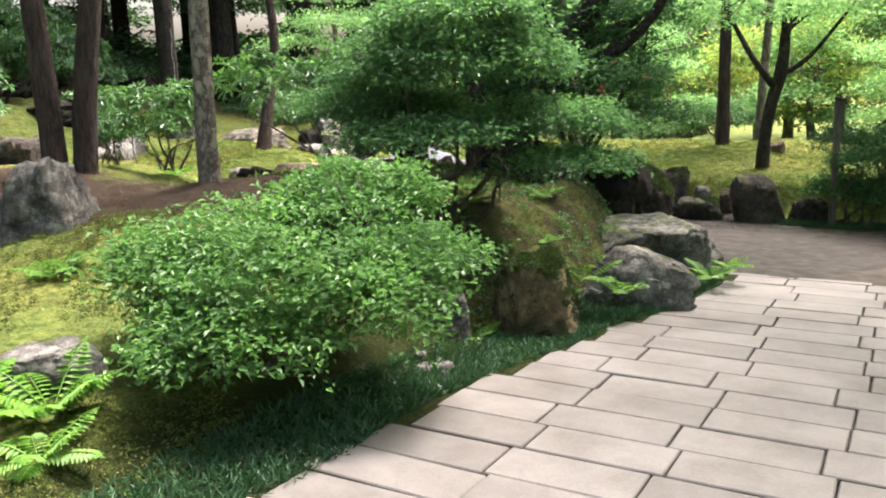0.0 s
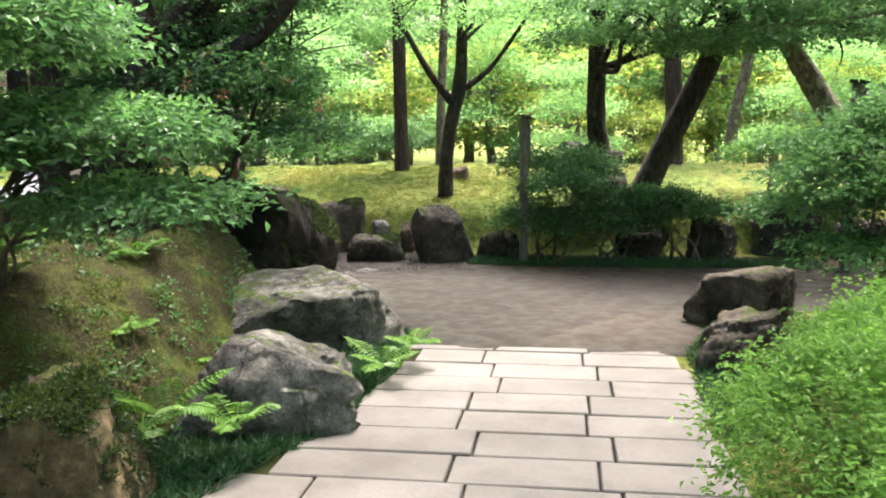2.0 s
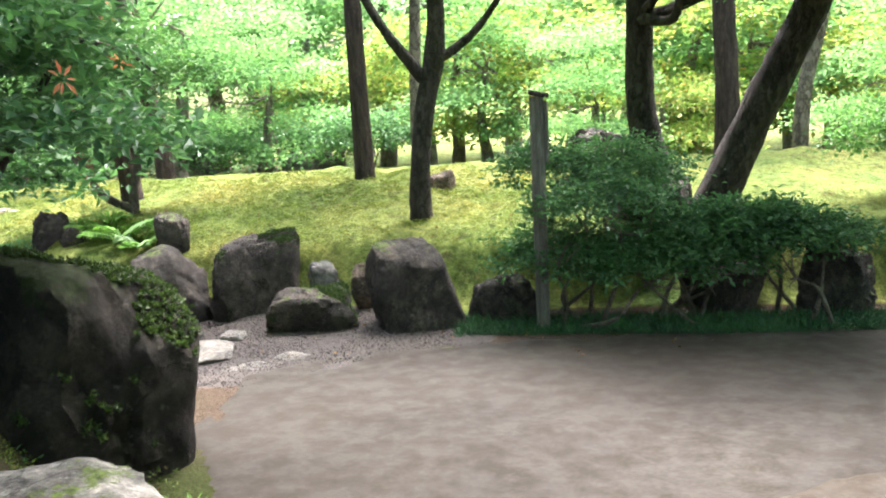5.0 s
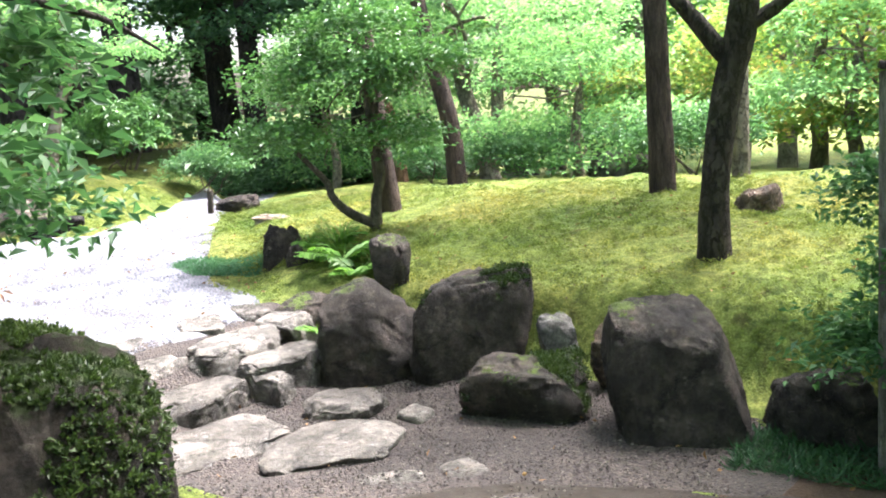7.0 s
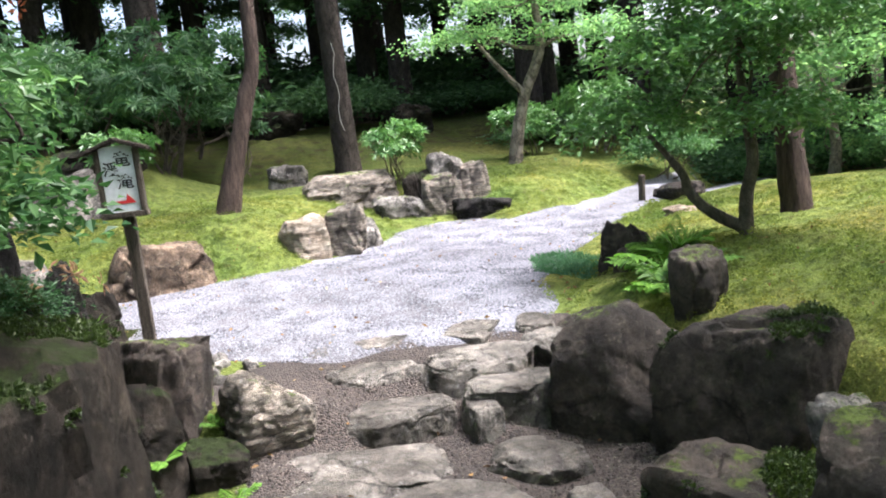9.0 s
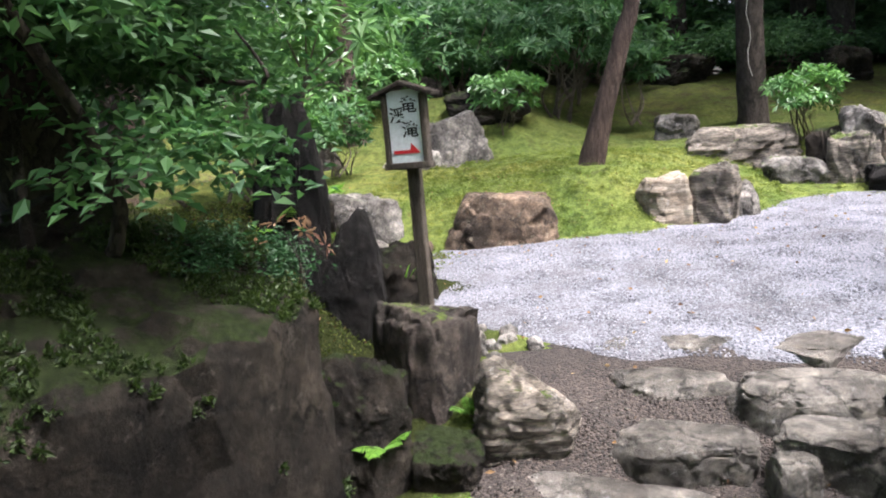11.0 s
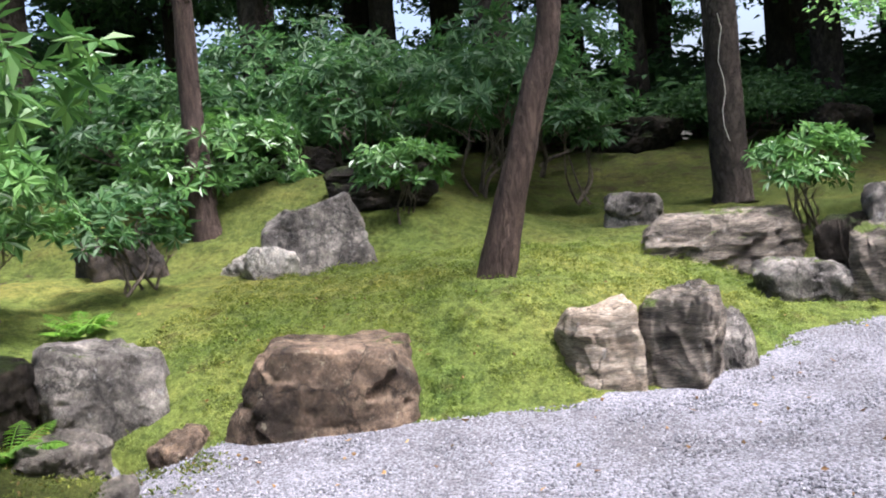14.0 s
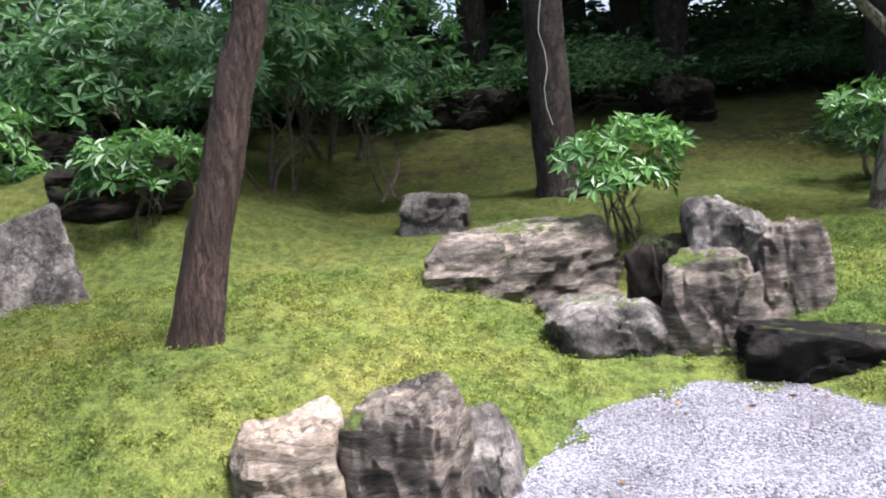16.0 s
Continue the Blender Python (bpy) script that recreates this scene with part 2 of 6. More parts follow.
def leaf_mat(name, a, b_, c_=None, trans=0.45, rough=0.5):
    """Leaf tissue: each leaf its own tone, part of the light passing through."""
    m, n, b = material(name)
    g = n.nodes.new("ShaderNodeNewGeometry")
    stops = [(0.0, a), (1.0, b_)] if c_ is None else [(0.0, a), (0.8, b_), (1.0, c_)]
    col = ramp(n, g.outputs["Random Per Island"], stops)
    patch = noise_node(n, 1.6, 3, 0.5, g.outputs["Position"])
    tone = ramp(n, patch.outputs["Fac"], [(0.35, (0.72, 0.75, 0.75)), (0.65, (1.2, 1.18, 1.05))])
    col = mixed(n, 0.9, col, tone, "MULTIPLY")
    link(n, col, b.inputs["Base Color"])
    b.inputs["Roughness"].default_value = rough
    b.inputs["Specular IOR Level"].default_value = 0.35
    tr = n.nodes.new("ShaderNodeBsdfTranslucent")
    tc = mixed(n, 1.0, col, (1.18, 1.28, 0.95), "MULTIPLY")
    link(n, tc, tr.inputs["Color"])
    mx = n.nodes.new("ShaderNodeMixShader")
    mx.inputs["Fac"].default_value = trans
    link(n, b.outputs["BSDF"], mx.inputs[1])
    link(n, tr.outputs["BSDF"], mx.inputs[2])
    link(n, mx.outputs["Shader"], n.nodes["Material Output"].inputs["Surface"])
    return m


LEAF_BRIGHT = leaf_mat("bright_leaf", (0.055, 0.135, 0.04), (0.115, 0.23, 0.06))
LEAF_BOX = leaf_mat("boxwood_leaf", (0.1, 0.21, 0.045), (0.19, 0.33, 0.075))
LEAF_MID = leaf_mat("mid_leaf", (0.052, 0.125, 0.052), (0.105, 0.205, 0.078))
LEAF_DEEP = leaf_mat("deep_leaf", (0.032, 0.088, 0.036), (0.075, 0.155, 0.058))
LEAF_MAPLE = leaf_mat("maple_leaf", (0.12, 0.235, 0.105), (0.2, 0.345, 0.155), (0.26, 0.39, 0.16), 0.65)
LEAF_GOLD = leaf_mat("golden_leaf", (0.13, 0.23, 0.06), (0.26, 0.32, 0.08), (0.42, 0.28, 0.11), 0.6)
LEAF_RHODO = leaf_mat("rhododendron_leaf", (0.045, 0.12, 0.035), (0.11, 0.22, 0.065), trans=0.3, rough=0.35)
LEAF_PINE = leaf_mat("pine_needle", (0.05, 0.12, 0.055), (0.09, 0.18, 0.085), trans=0.3)
LEAF_RED = leaf_mat("young_red_leaf", (0.3, 0.07, 0.045), (0.42, 0.16, 0.09))
LEAF_FERN = leaf_mat("fern_leaf", (0.06, 0.15, 0.02), (0.13, 0.26, 0.035), trans=0.45)
LEAF_GRASS = leaf_mat("mondo_leaf", (0.02, 0.06, 0.024), (0.045, 0.11, 0.045), trans=0.3)
LEAF_FOREST = leaf_mat("forest_leaf", (0.04, 0.09, 0.042), (0.09, 0.175, 0.075), trans=0.5)

BANK_TUFT = leaf_mat("bank_moss", (0.04, 0.06, 0.014), (0.125, 0.15, 0.035), (0.12, 0.075, 0.035), 0.4, 0.9)
LITTER = leaf_mat("dry_leaf", (0.09, 0.045, 0.02), (0.24, 0.14, 0.06), (0.4, 0.3, 0.16), 0.2, 0.8)
LEAF_COVER = leaf_mat("cover_leaf", (0.05, 0.13, 0.07), (0.1, 0.22, 0.12))


def tuft_mat():
    m, n, b = material("moss_cushion")
    g = n.nodes.new("ShaderNodeNewGeometry")
    col, mid, lump = moss_colour(n, g.outputs["Position"])
    jit = ramp(n, g.outputs["Random Per Island"], [(0.0, (0.7, 0.75, 0.7)), (1.0, (1.5, 1.45, 1.3))])
    col = mixed(n, 1.0, col, jit, "MULTIPLY")
    link(n, col, b.inputs["Base Color"])
    b.inputs["Roughness"].default_value = 0.9
    b.inputs["Specular IOR Level"].default_value = 0.1
    tr = n.nodes.new("ShaderNodeBsdfTranslucent")
    link(n, col, tr.inputs["Color"])
    mx = n.nodes.new("ShaderNodeMixShader")
    mx.inputs["Fac"].default_value = 0.4
    link(n, b.outputs["BSDF"], mx.inputs[1])
    link(n, tr.outputs["BSDF"], mx.inputs[2])
    link(n, mx.outputs["Shader"], n.nodes["Material Output"].inputs["Surface"])
    return m


MOSS_TUFT = tuft_mat()
LEAF_PINK = leaf_mat("pink_leaf", (0.26, 0.12, 0.1), (0.36, 0.22, 0.16))


def plain(name, col, rough=0.6, scale=60, amp=0.12):
    m, n, b = material(name)
    t = noise_node(n, scale, 4, 0.6, coords(n))
    c = ramp(n, t.outputs["Fac"], [(0.3, tuple(k * (1 - amp) for k in col)), (0.7, tuple(min(1, k * (1 + amp)) for k in col))])
    link(n, c, b.inputs["Base Color"])
    b.inputs["Roughness"].default_value = rough
    return m


BOARD = plain("white_board", (0.72, 0.76, 0.8), 0.5)
INK = plain("black_ink", (0.012, 0.012, 0.014), 0.6)
RED = plain("red_paint", (0.55, 0.025, 0.03), 0.5)
CORD = plain("pale_cord", (0.5, 0.47, 0.42), 0.8)

# ---- helpers for shapes ----


def mesh_of(name, verts, faces, mat, smooth=True):
    me = bpy.data.meshes.new(name)
    me.from_pydata([tuple(map(float, v)) for v in verts] if not isinstance(verts, list) else verts, [], faces)
    me.materials.append(mat)
    if smooth:
        me.polygons.foreach_set("use_smooth", [True] * len(me.polygons))
    me.update()
    return me


def part(name, me, parent=None, label=""):
    ob = new(name, me)
    if parent is not None:
        ob.parent = parent
    return tagged(ob, label) if label else ob


def array_mesh(name, verts, faces, mat, smooth=False):
    """A mesh from arrays: verts (n, 3), faces (m, 3 or 4), all alike."""
    verts, faces = np.asarray(verts, np.float32), np.asarray(faces, np.int32)
    k = faces.shape[1]
    me = bpy.data.meshes.new(name)
    me.vertices.add(len(verts))
    me.vertices.foreach_set("co", verts.ravel())
    me.loops.add(faces.size)
    me.loops.foreach_set("vertex_index", faces.ravel())
    me.polygons.add(len(faces))
    me.polygons.foreach_set("loop_start", np.arange(0, faces.size, k, dtype=np.int32))
    me.polygons.foreach_set("use_smooth", np.full(len(faces), smooth))
    me.materials.append(mat)
    me.update(calc_edges=True)
    return me


def box_mesh(name, size, mat, bevel=0.005):
    bm = bmesh.new()
    bmesh.ops.create_cube(bm, size=1.0)
    bmesh.ops.scale(bm, vec=size, verts=bm.verts)
    if bevel:
        bmesh.ops.bevel(bm, geom=list(bm.edges), offset=bevel, segments=1, affect="EDGES", profile=0.5)
    me = bpy.data.meshes.new(name)
    bm.to_mesh(me)
    bm.free()
    me.materials.append(mat)
    return me


def step01(a, b, x):
    t = np.clip((x - a) / (b - a), 0, 1)
    return t * t * (3 - 2 * t)


def inside(poly, x, y):
    """Signed distance to a polygon, positive within."""
    p = np.asarray(poly, float)
    q = np.roll(p, -1, 0)
    d = np.full(np.shape(x), 1e9)
    s = np.zeros(np.shape(x), bool)
    for (ax, ay), (bx, by) in zip(p, q):
        ex, ey = bx - ax, by - ay
        t = np.clip(((x - ax) * ex + (y - ay) * ey) / (ex * ex + ey * ey), 0, 1)
        d = np.minimum(d, np.hypot(x - ax - t * ex, y - ay - t * ey))
        cross = ((ay > y) != (by > y)) & (x < (bx - ax) * (y - ay) / (by - ay + 1e-12) + ax)
        s ^= cross
    return np.where(s, d, -d)


def wave(x, y, f, seed):
    """Cheap smooth noise in -1 to 1."""
    r = np.random.default_rng(seed)
    out = 0
    for k in range(5):
        a, ph, g = r.uniform(0, 6.28), r.uniform(0, 6.28), f * r.uniform(0.6, 1.6)
        out = out + np.sin((x * math.cos(a) + y * math.sin(a)) * g + ph + 0.8 * np.sin((y * math.cos(a) - x * math.sin(a)) * g * 0.7 + ph * 2))
    return out / 5


# ---- the plan ----
COURT = [(-4.6, 10.75), (-5.1, 10.2), (-5.35, 9.75), (-5.7, 9.68), (-6.25, 9.8), (-6.6, 9.35), (-7.4, 8.9), (-7.46, 9.6), (-7.54, 10.47), (-7.66, 11.16), (-7.86, 11.67),
         (-8.24, 12.11), (-8.79, 12.45), (-9.05, 12.97), (-8.9, 13.4), (-8.5, 13.65), (-8.8, 14.2), (-9.1, 15.1), (-9.9, 16.2), (-10.6, 17.4), (-12.5, 19.0), (-11.4, 19.6),
         (-9.6, 17.6), (-9.0, 16.6), (-8.2, 15.28), (-7.1, 14.1), (-6.24, 13.25), (-5.55, 12.65), (-4.8, 12.4), (-4.4, 12.1), (-4.5, 11.6), (-4.55, 11.2)]
EARTH_PATH = [(-2.3, 9.6), (-1.4, 8.2), (-1.15, 7.75), (0.6, 7.75), (0.8, 8.6), (1.5, 9.3), (4, 9.2), (14, 8.4), (14, 11.8), (3, 11.75), (0, 11.5),
              (-1.0, 11.3), (-1.9, 11.0), (-2.4, 10.6)]
BED = [(-4.85, 10.1), (-4.0, 10.1), (-2.2, 10.3), (-1.6, 10.95), (-0.9, 11.2), (-0.9, 12.05), (-2.2, 12.35), (-3.2, 12.35), (-4.0, 12.5), (-4.75, 12.45)]


def left_edge(y):
    return np.interp(y, [0, 3.5, 5.5, 6.3, 7.75, 8.5, 9.5, 10.5], [-2.0, -1.85, -1.5, -1.22, -1.15, -1.35, -2.05, -2.4])


def height(x, y):
    """The lie of the land."""
    x, y = np.asarray(x, float), np.asarray(y, float)
    hp = -0.0665 * np.clip(y, -6, 11.7)
    hc = -0.47 + 0.046 * np.clip(-4.4 - x, 0, 6)
    w = step01(-3.75, -4.6, x) * step01(8.4, 9.6, y)
    h = hp * (1 - w) + hc * w
    out = -inside(COURT, x, y)
    # bank beside the paving
    pb = 0.04 + 0.24 * step01(3.0, 5.2, y)
    d = left_edge(y) - x
    bank = step01(0.25 + 0.4 * step01(4.2, 4.9, y), 1.25 + 0.4 * step01(4.2, 4.9, y), d) * step01(9.8, 8.8, y)
    bank = bank * np.where(y > 8.6, step01(0.0, 1.0, out), 1)
    h = h + (pb - h) * bank * step01(-60, -40, x)
    # moss rising west of the court
    west = step01(-5.9, -6.9, x + 0.0 * y) * np.clip(np.sign(out), 0, 1)
    low = 1 - 0.7 * np.exp(-(((x + 9.7) / 1.2) ** 2 + ((y - 12.9) / 0.9) ** 2))
    hw = hc + 0.46 * low * (1 - np.exp(-np.maximum(out, 0) / 0.85)) + 0.03 * np.clip(out - 3, 0, 60)
    side = 1 - step01(-0.2, 0.8, 0.648 * (x + 4.9) + 0.761 * (y - 12.3))
    h = h + (hw - h) * west * side
    h = h + 0.09 * np.exp(-(((x + 8.9) / 0.9) ** 2 + ((y - 10.7) / 0.9) ** 2))
    h = h + 0.72 * step01(-10.5, -12.6, x) * step01(11.4, 8.8, y) * step01(2.0, 5.0, y)
    h = h + 0.8 * step01(-13.0, -18.5, x) * step01(21.0, 17.0, y) * step01(2.0, 5.0, y) * (1 - 0.6 * step01(11.4, 8.8, y))
    h = h + 0.26 * np.exp(-(((x + 8.3) / 1.7) ** 2 + ((y - 6.4) / 1.2) ** 2))
    # moss island between the two paths
    d = np.minimum(y - 12.3, 0.648 * (x + 4.9) + 0.761 * (y - 12.3))
    hi = -0.46 + 0.38 * (1 - np.exp(-np.maximum(d, 0) / 1.1)) - 0.11 * np.clip(y - 15.8, 0, 14)
    h = h + (hi - h) * step01(0.0, 0.4, d)
    # bank at the other side of the paving
    xr = np.interp(y, [0, 5, 7.8, 8.6, 9.4], [0.35, 0.35, 0.6, 0.95, 1.6])
    h = h + 0.32 * step01(0.15, 1.2, x - xr) * step01(9.3, 8.3, y)
    soft = step01(0.15, 0.7, np.minimum(out, -inside(EARTH_PATH, x, y))) * step01(0.3, 0.8, np.maximum(left_edge(y) - x, np.maximum(y - 11.9, x - xr)))
    h = h + soft * (0.05 * wave(x, y, 2.6, 3) + 0.04 * wave(x, y, 7.0, 4) + 0.026 * wave(x, y, 17.0, 5) + 0.012 * wave(x, y, 38.0, 6))
    return h


def ground_z(x, y):
    return float(height(np.array([x]), np.array([y]))[0])


# ---- ground ----
def axis(lo, hi, step, far):
    mid = np.arange(lo, hi + step / 2, step)
    grow = [step * 2]
    while sum(grow) < far:
        grow.append(grow[-1] * 1.35)
    g = np.cumsum(grow)
    return np.concatenate([lo - g[::-1], mid, hi + g])


def sheet_faces(nx, ny):
    i, j = np.meshgrid(np.arange(nx - 1), np.arange(ny - 1), indexing="ij")
    a = (i * ny + j).ravel()
    return np.stack([a, a + ny, a + ny + 1, a + 1], 1)


def build_ground():
    xs, ys = axis(-13, 3, 0.05, 900), axis(1.0, 17, 0.05, 900)
    X, Y = np.meshgrid(xs, ys, indexing="ij")
    Z = height(X, Y)
    far = np.maximum(np.abs(X + 5) - 40, np.abs(Y - 9) - 40)
    Z = np.where(far > 0, Z * np.exp(-np.maximum(far, 0) / 60) - 1.0 * (1 - np.exp(-np.maximum(far, 0) / 60)), Z)
    cut = np.maximum(step01(0.12, 0.25, inside(COURT, X, Y)), step01(0.12, 0.25, inside(EARTH_PATH, X, Y)))
    cut = np.maximum(cut, step01(0.1, 0.2, inside(BED, X, Y)))
    paved = step01(0.1, 0.2, X - left_edge(Y)) * step01(0.5, 0.3, X) * step01(7.8, 7.7, Y)
    Z = Z - 0.05 * np.maximum(cut, paved)
    me = array_mesh("ground", np.stack([X, Y, Z], 2).reshape(-1, 3), sheet_faces(len(xs), len(ys)), MOSS, True)
    soil = np.exp(-(((X + 5.6) / 2.4) ** 2 + ((Y - 6.3) / 1.6) ** 2)) * 0.75
    soil = np.maximum(soil, 0.6 * np.exp(-(((X + 8.2) / 2.6) ** 2 + ((Y - 5.6) / 1.5) ** 2)))
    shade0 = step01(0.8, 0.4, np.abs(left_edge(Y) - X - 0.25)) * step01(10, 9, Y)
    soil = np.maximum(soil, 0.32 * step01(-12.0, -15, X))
    # shade on the planted bank, put into the moss colour
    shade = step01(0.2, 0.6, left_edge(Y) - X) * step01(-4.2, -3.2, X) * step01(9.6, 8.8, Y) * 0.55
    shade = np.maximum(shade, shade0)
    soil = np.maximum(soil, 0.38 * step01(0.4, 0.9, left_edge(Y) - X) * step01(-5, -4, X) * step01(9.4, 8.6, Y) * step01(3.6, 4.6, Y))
    # darker kind of moss far to the west
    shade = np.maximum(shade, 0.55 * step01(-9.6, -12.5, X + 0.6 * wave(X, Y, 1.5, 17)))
    # deep shade round the sign, painted into the ground colour
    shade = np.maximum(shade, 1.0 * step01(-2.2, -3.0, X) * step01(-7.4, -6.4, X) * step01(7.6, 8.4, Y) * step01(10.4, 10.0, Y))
    soil = np.maximum(soil, 0.9 * step01(-3.2, -2.6, X) * step01(-1.0, -1.4, X) * step01(8.0, 8.5, Y) * step01(11.0, 10.5, Y))
    soil = np.maximum(soil, 0.85 * step01(-1.3, -1.0, X) * step01(4.0, 3.5, X) * step01(11.0, 11.2, Y) * step01(12.3, 12.0, Y))
    for nm, arr in (("soil", soil), ("dark_moss_and_shade", shade)):
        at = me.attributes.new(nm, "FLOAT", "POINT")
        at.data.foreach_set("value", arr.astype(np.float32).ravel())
    return tagged(new("ground", me), "yellow-green moss garden ground with patches of bare soil", "ground", kind="structure")


build_ground()


def laid_sheet(name, poly, mat, label, category, lift=0.006, step=0.06, wob=0.05, seed=1, rough=0.01):
    p = np.asarray(poly)
    xs = np.arange(p[:, 0].min() - 0.3, p[:, 0].max() + 0.3, step)
    ys = np.arange(p[:, 1].min() - 0.3, p[:, 1].max() + 0.3, step)
    X, Y = np.meshgrid(xs, ys, indexing="ij")
    d = inside(poly, X, Y) + wob * wave(X, Y, 5, seed) + wob * 0.5 * wave(X, Y, 13, seed + 1)
    Z = height(X, Y) + lift - 0.08 * step01(0.03, -0.12, d) + rough * wave(X, Y, 9, seed + 2)
    f = sheet_faces(len(xs), len(ys))
    keep = (d.ravel()[f] > -0.12).any(1)
    f = f[keep]
    used, inv = np.unique(f, return_inverse=True)
    me = array_mesh(name, np.stack([X, Y, Z], 2).reshape(-1, 3)[used], inv.reshape(f.shape), mat, True)
    return tagged(new(name, me), label, category, kind="structure")


laid_sheet("gravel_court", COURT, GRAVEL, "pale grey crushed-stone gravel court and path", "gravel", 0.004, seed=11)
laid_sheet("road", EARTH_PATH, EARTH, "damp brown trodden earth path", "path", 0.004, seed=21, rough=0.006)
laid_sheet("gravel_bed", BED, GRAVEL_DARK, "dark fine gravel bed among stepping stones", "gravel", -0.004, seed=31, rough=0.012)


WORN = [(-0.42, 7.84), (-0.2, 8.25), (0.15, 8.85), (0.55, 9.2), (1.2, 9.45), (2.4, 9.6), (5, 9.7), (13, 9.6), (13, 9.0), (4, 9.35), (1.6, 9.4), (0.9, 8.75), (0.65, 7.84)]
laid_sheet("worn_path", WORN, EARTH_PALE, "paler worn patch of hard earth", "path", 0.011, seed=41, rough=0.004, wob=0.03)


# ---- rocks ----
ICO = bmesh.new()
bmesh.ops.create_icosphere(ICO, subdivisions=5, radius=1.0)
ICO_V = np.array([v.co[:] for v in ICO.verts])
ICO_F = np.array([[v.index for v in f.verts] for f in ICO.faces])
ICO.free()
ICO2 = bmesh.new()
bmesh.ops.create_icosphere(ICO2, subdivisions=4, radius=1.0)
ICO2_V = np.array([v.co[:] for v in ICO2.verts])
ICO2_F = np.array([[v.index for v in f.verts] for f in ICO2.faces])
ICO2.free()


def hash3(p, f, seed):
    r = np.random.default_rng(seed)
    out = np.zeros(len(p))
    for k in range(6):
        w = r.normal(size=3)
        w = w / np.linalg.norm(w) * f * r.uniform(0.6, 1.5)
        u = r.normal(size=3) * f * 0.8
        out += np.sin(p @ w + r.uniform(0, 6.28) + 1.2 * np.sin(p @ u + r.uniform(0, 6.28)))
    return out / 6


def rock_mesh(name, size, seed, mat, facets=13, box=0.75, rough=0.06, top=None, lean=(0, 0), layers=0.0, taper=0.0, hi=True, flat=0.0):
    """A boulder: a hull of random planes, softened, weathered and cracked. size: half widths and full height; it stands on z = 0."""
    r = np.random.default_rng(seed)
    V, F = (ICO_V, ICO_F) if hi else (ICO2_V, ICO2_F)
    planes = []
    for a in ((1, 0, 0), (-1, 0, 0), (0, 1, 0), (0, -1, 0), (0, 0, 1)):
        nrm = np.array(a, float) + r.normal(size=3) * (0.22 if a[2] == 0 else (0.2 if top is None else top))
        planes.append((nrm / np.linalg.norm(nrm), box * r.uniform(0.94, 1.12)))
    inv = np.zeros(len(V))
    for nrm, dist in planes:
        inv += np.clip(V @ nrm / dist, 0, None) ** 24
    inv += (1 / 1.35) ** 24
    R = inv ** (-1 / 24)
    # chips: planes that cut close under the surface
    hull = V * R[:, None]
    cut = 1 / R ** 70
    for k in range(facets * 3):
        nrm = r.normal(size=3)
        nrm[2] = nrm[2] * 0.8 + 0.15
        nrm /= np.linalg.norm(nrm)
        reach = (hull @ nrm).max()
        cut += np.clip(V @ nrm / (reach * r.uniform(0.84, 0.985)), 0, None) ** 70
    P = V * (cut ** (-1 / 70))[:, None]
    P[:, :2] *= (1 - taper * np.clip(P[:, 2:3] * 0.5 + 0.5, 0, 1))
    for cells, amp, tilt in ((26, 1.3, 1.1), (110, 0.55, 0.9), (420, 0.22, 0.6)):
        S = r.normal(size=(cells, 3))
        S /= np.linalg.norm(S, axis=1)[:, None]
        warp = V + 0.12 * np.stack([hash3(V, 6.0, seed + 20 + q) for q in range(3)], 1)
        near = (warp @ S.T).argmax(1)
        lift, lean_v = r.normal(size=cells) * amp * 0.5, r.normal(size=(cells, 3)) * tilt
        P *= (1 + rough * (lift[near] + ((V - S[near]) * lean_v[near]).sum(1)))[:, None]
    ridge = 1 - 2 * np.abs(hash3(P, 5.0, seed + 2))
    ridge2 = 1 - 2 * np.abs(hash3(P, 12.0, seed + 3))
    nz = rough * (0.6 * hash3(P, 2.3, seed + 1) + 0.5 * ridge + 0.3 * ridge2 + 0.22 * hash3(P, 30, seed + 4) + 0.12 * hash3(P, 60, seed + 5))
    crack = np.abs(hash3(P, 2.6, seed + 6))
    nz -= rough * 0.9 * np.exp(-(crack / 0.035) ** 2)
    P *= (1 + nz)[:, None]
    if layers:
        ph = P[:, 2] * 16 + 1.2 * hash3(P, 2.0, seed + 9) + 0.5 * P[:, 0]
        tri = (ph / 3.14) % 1.0
        P[:, :2] *= (1 + layers * (tri ** 2 - 0.4) * (0.6 + 0.4 * hash3(P, 3.0, seed + 11)))[:, None]
    lo, up = -0.38, P[:, 2].max()
    z = (P[:, 2] - lo) / (up - lo)
    if flat:
        z = np.where(z > 1 - flat, (1 - flat) + (z - 1 + flat) * 0.35, z)
        z = z / z.max()
    xy = P[:, :2] / np.abs(P[:, :2]).max(0)
    out = np.stack([xy[:, 0] * size[0] + lean[0] * z, xy[:, 1] * size[1] + lean[1] * z, z * size[2]], 1)
    me = array_mesh(name, out, F, mat, True)
    me.set_sharp_from_angle(angle=radians(30))
    return me


def rock(x, y, half, tall, seed, mat, label, turn=0.0, z=None, sink=0.04, name="rock", category="rock", **kw):
    """A boulder set into the ground, its top tall metres above it."""
    me = rock_mesh(name, (half[0], half[1], tall + sink), seed, mat, **kw)
    ob = new(name, me)
    zz = ground_z(x, y) if z is None else z
    ob.matrix_world = pose(x, y, zz - sink, 0, 0, turn)
    return tagged(ob, label, category)


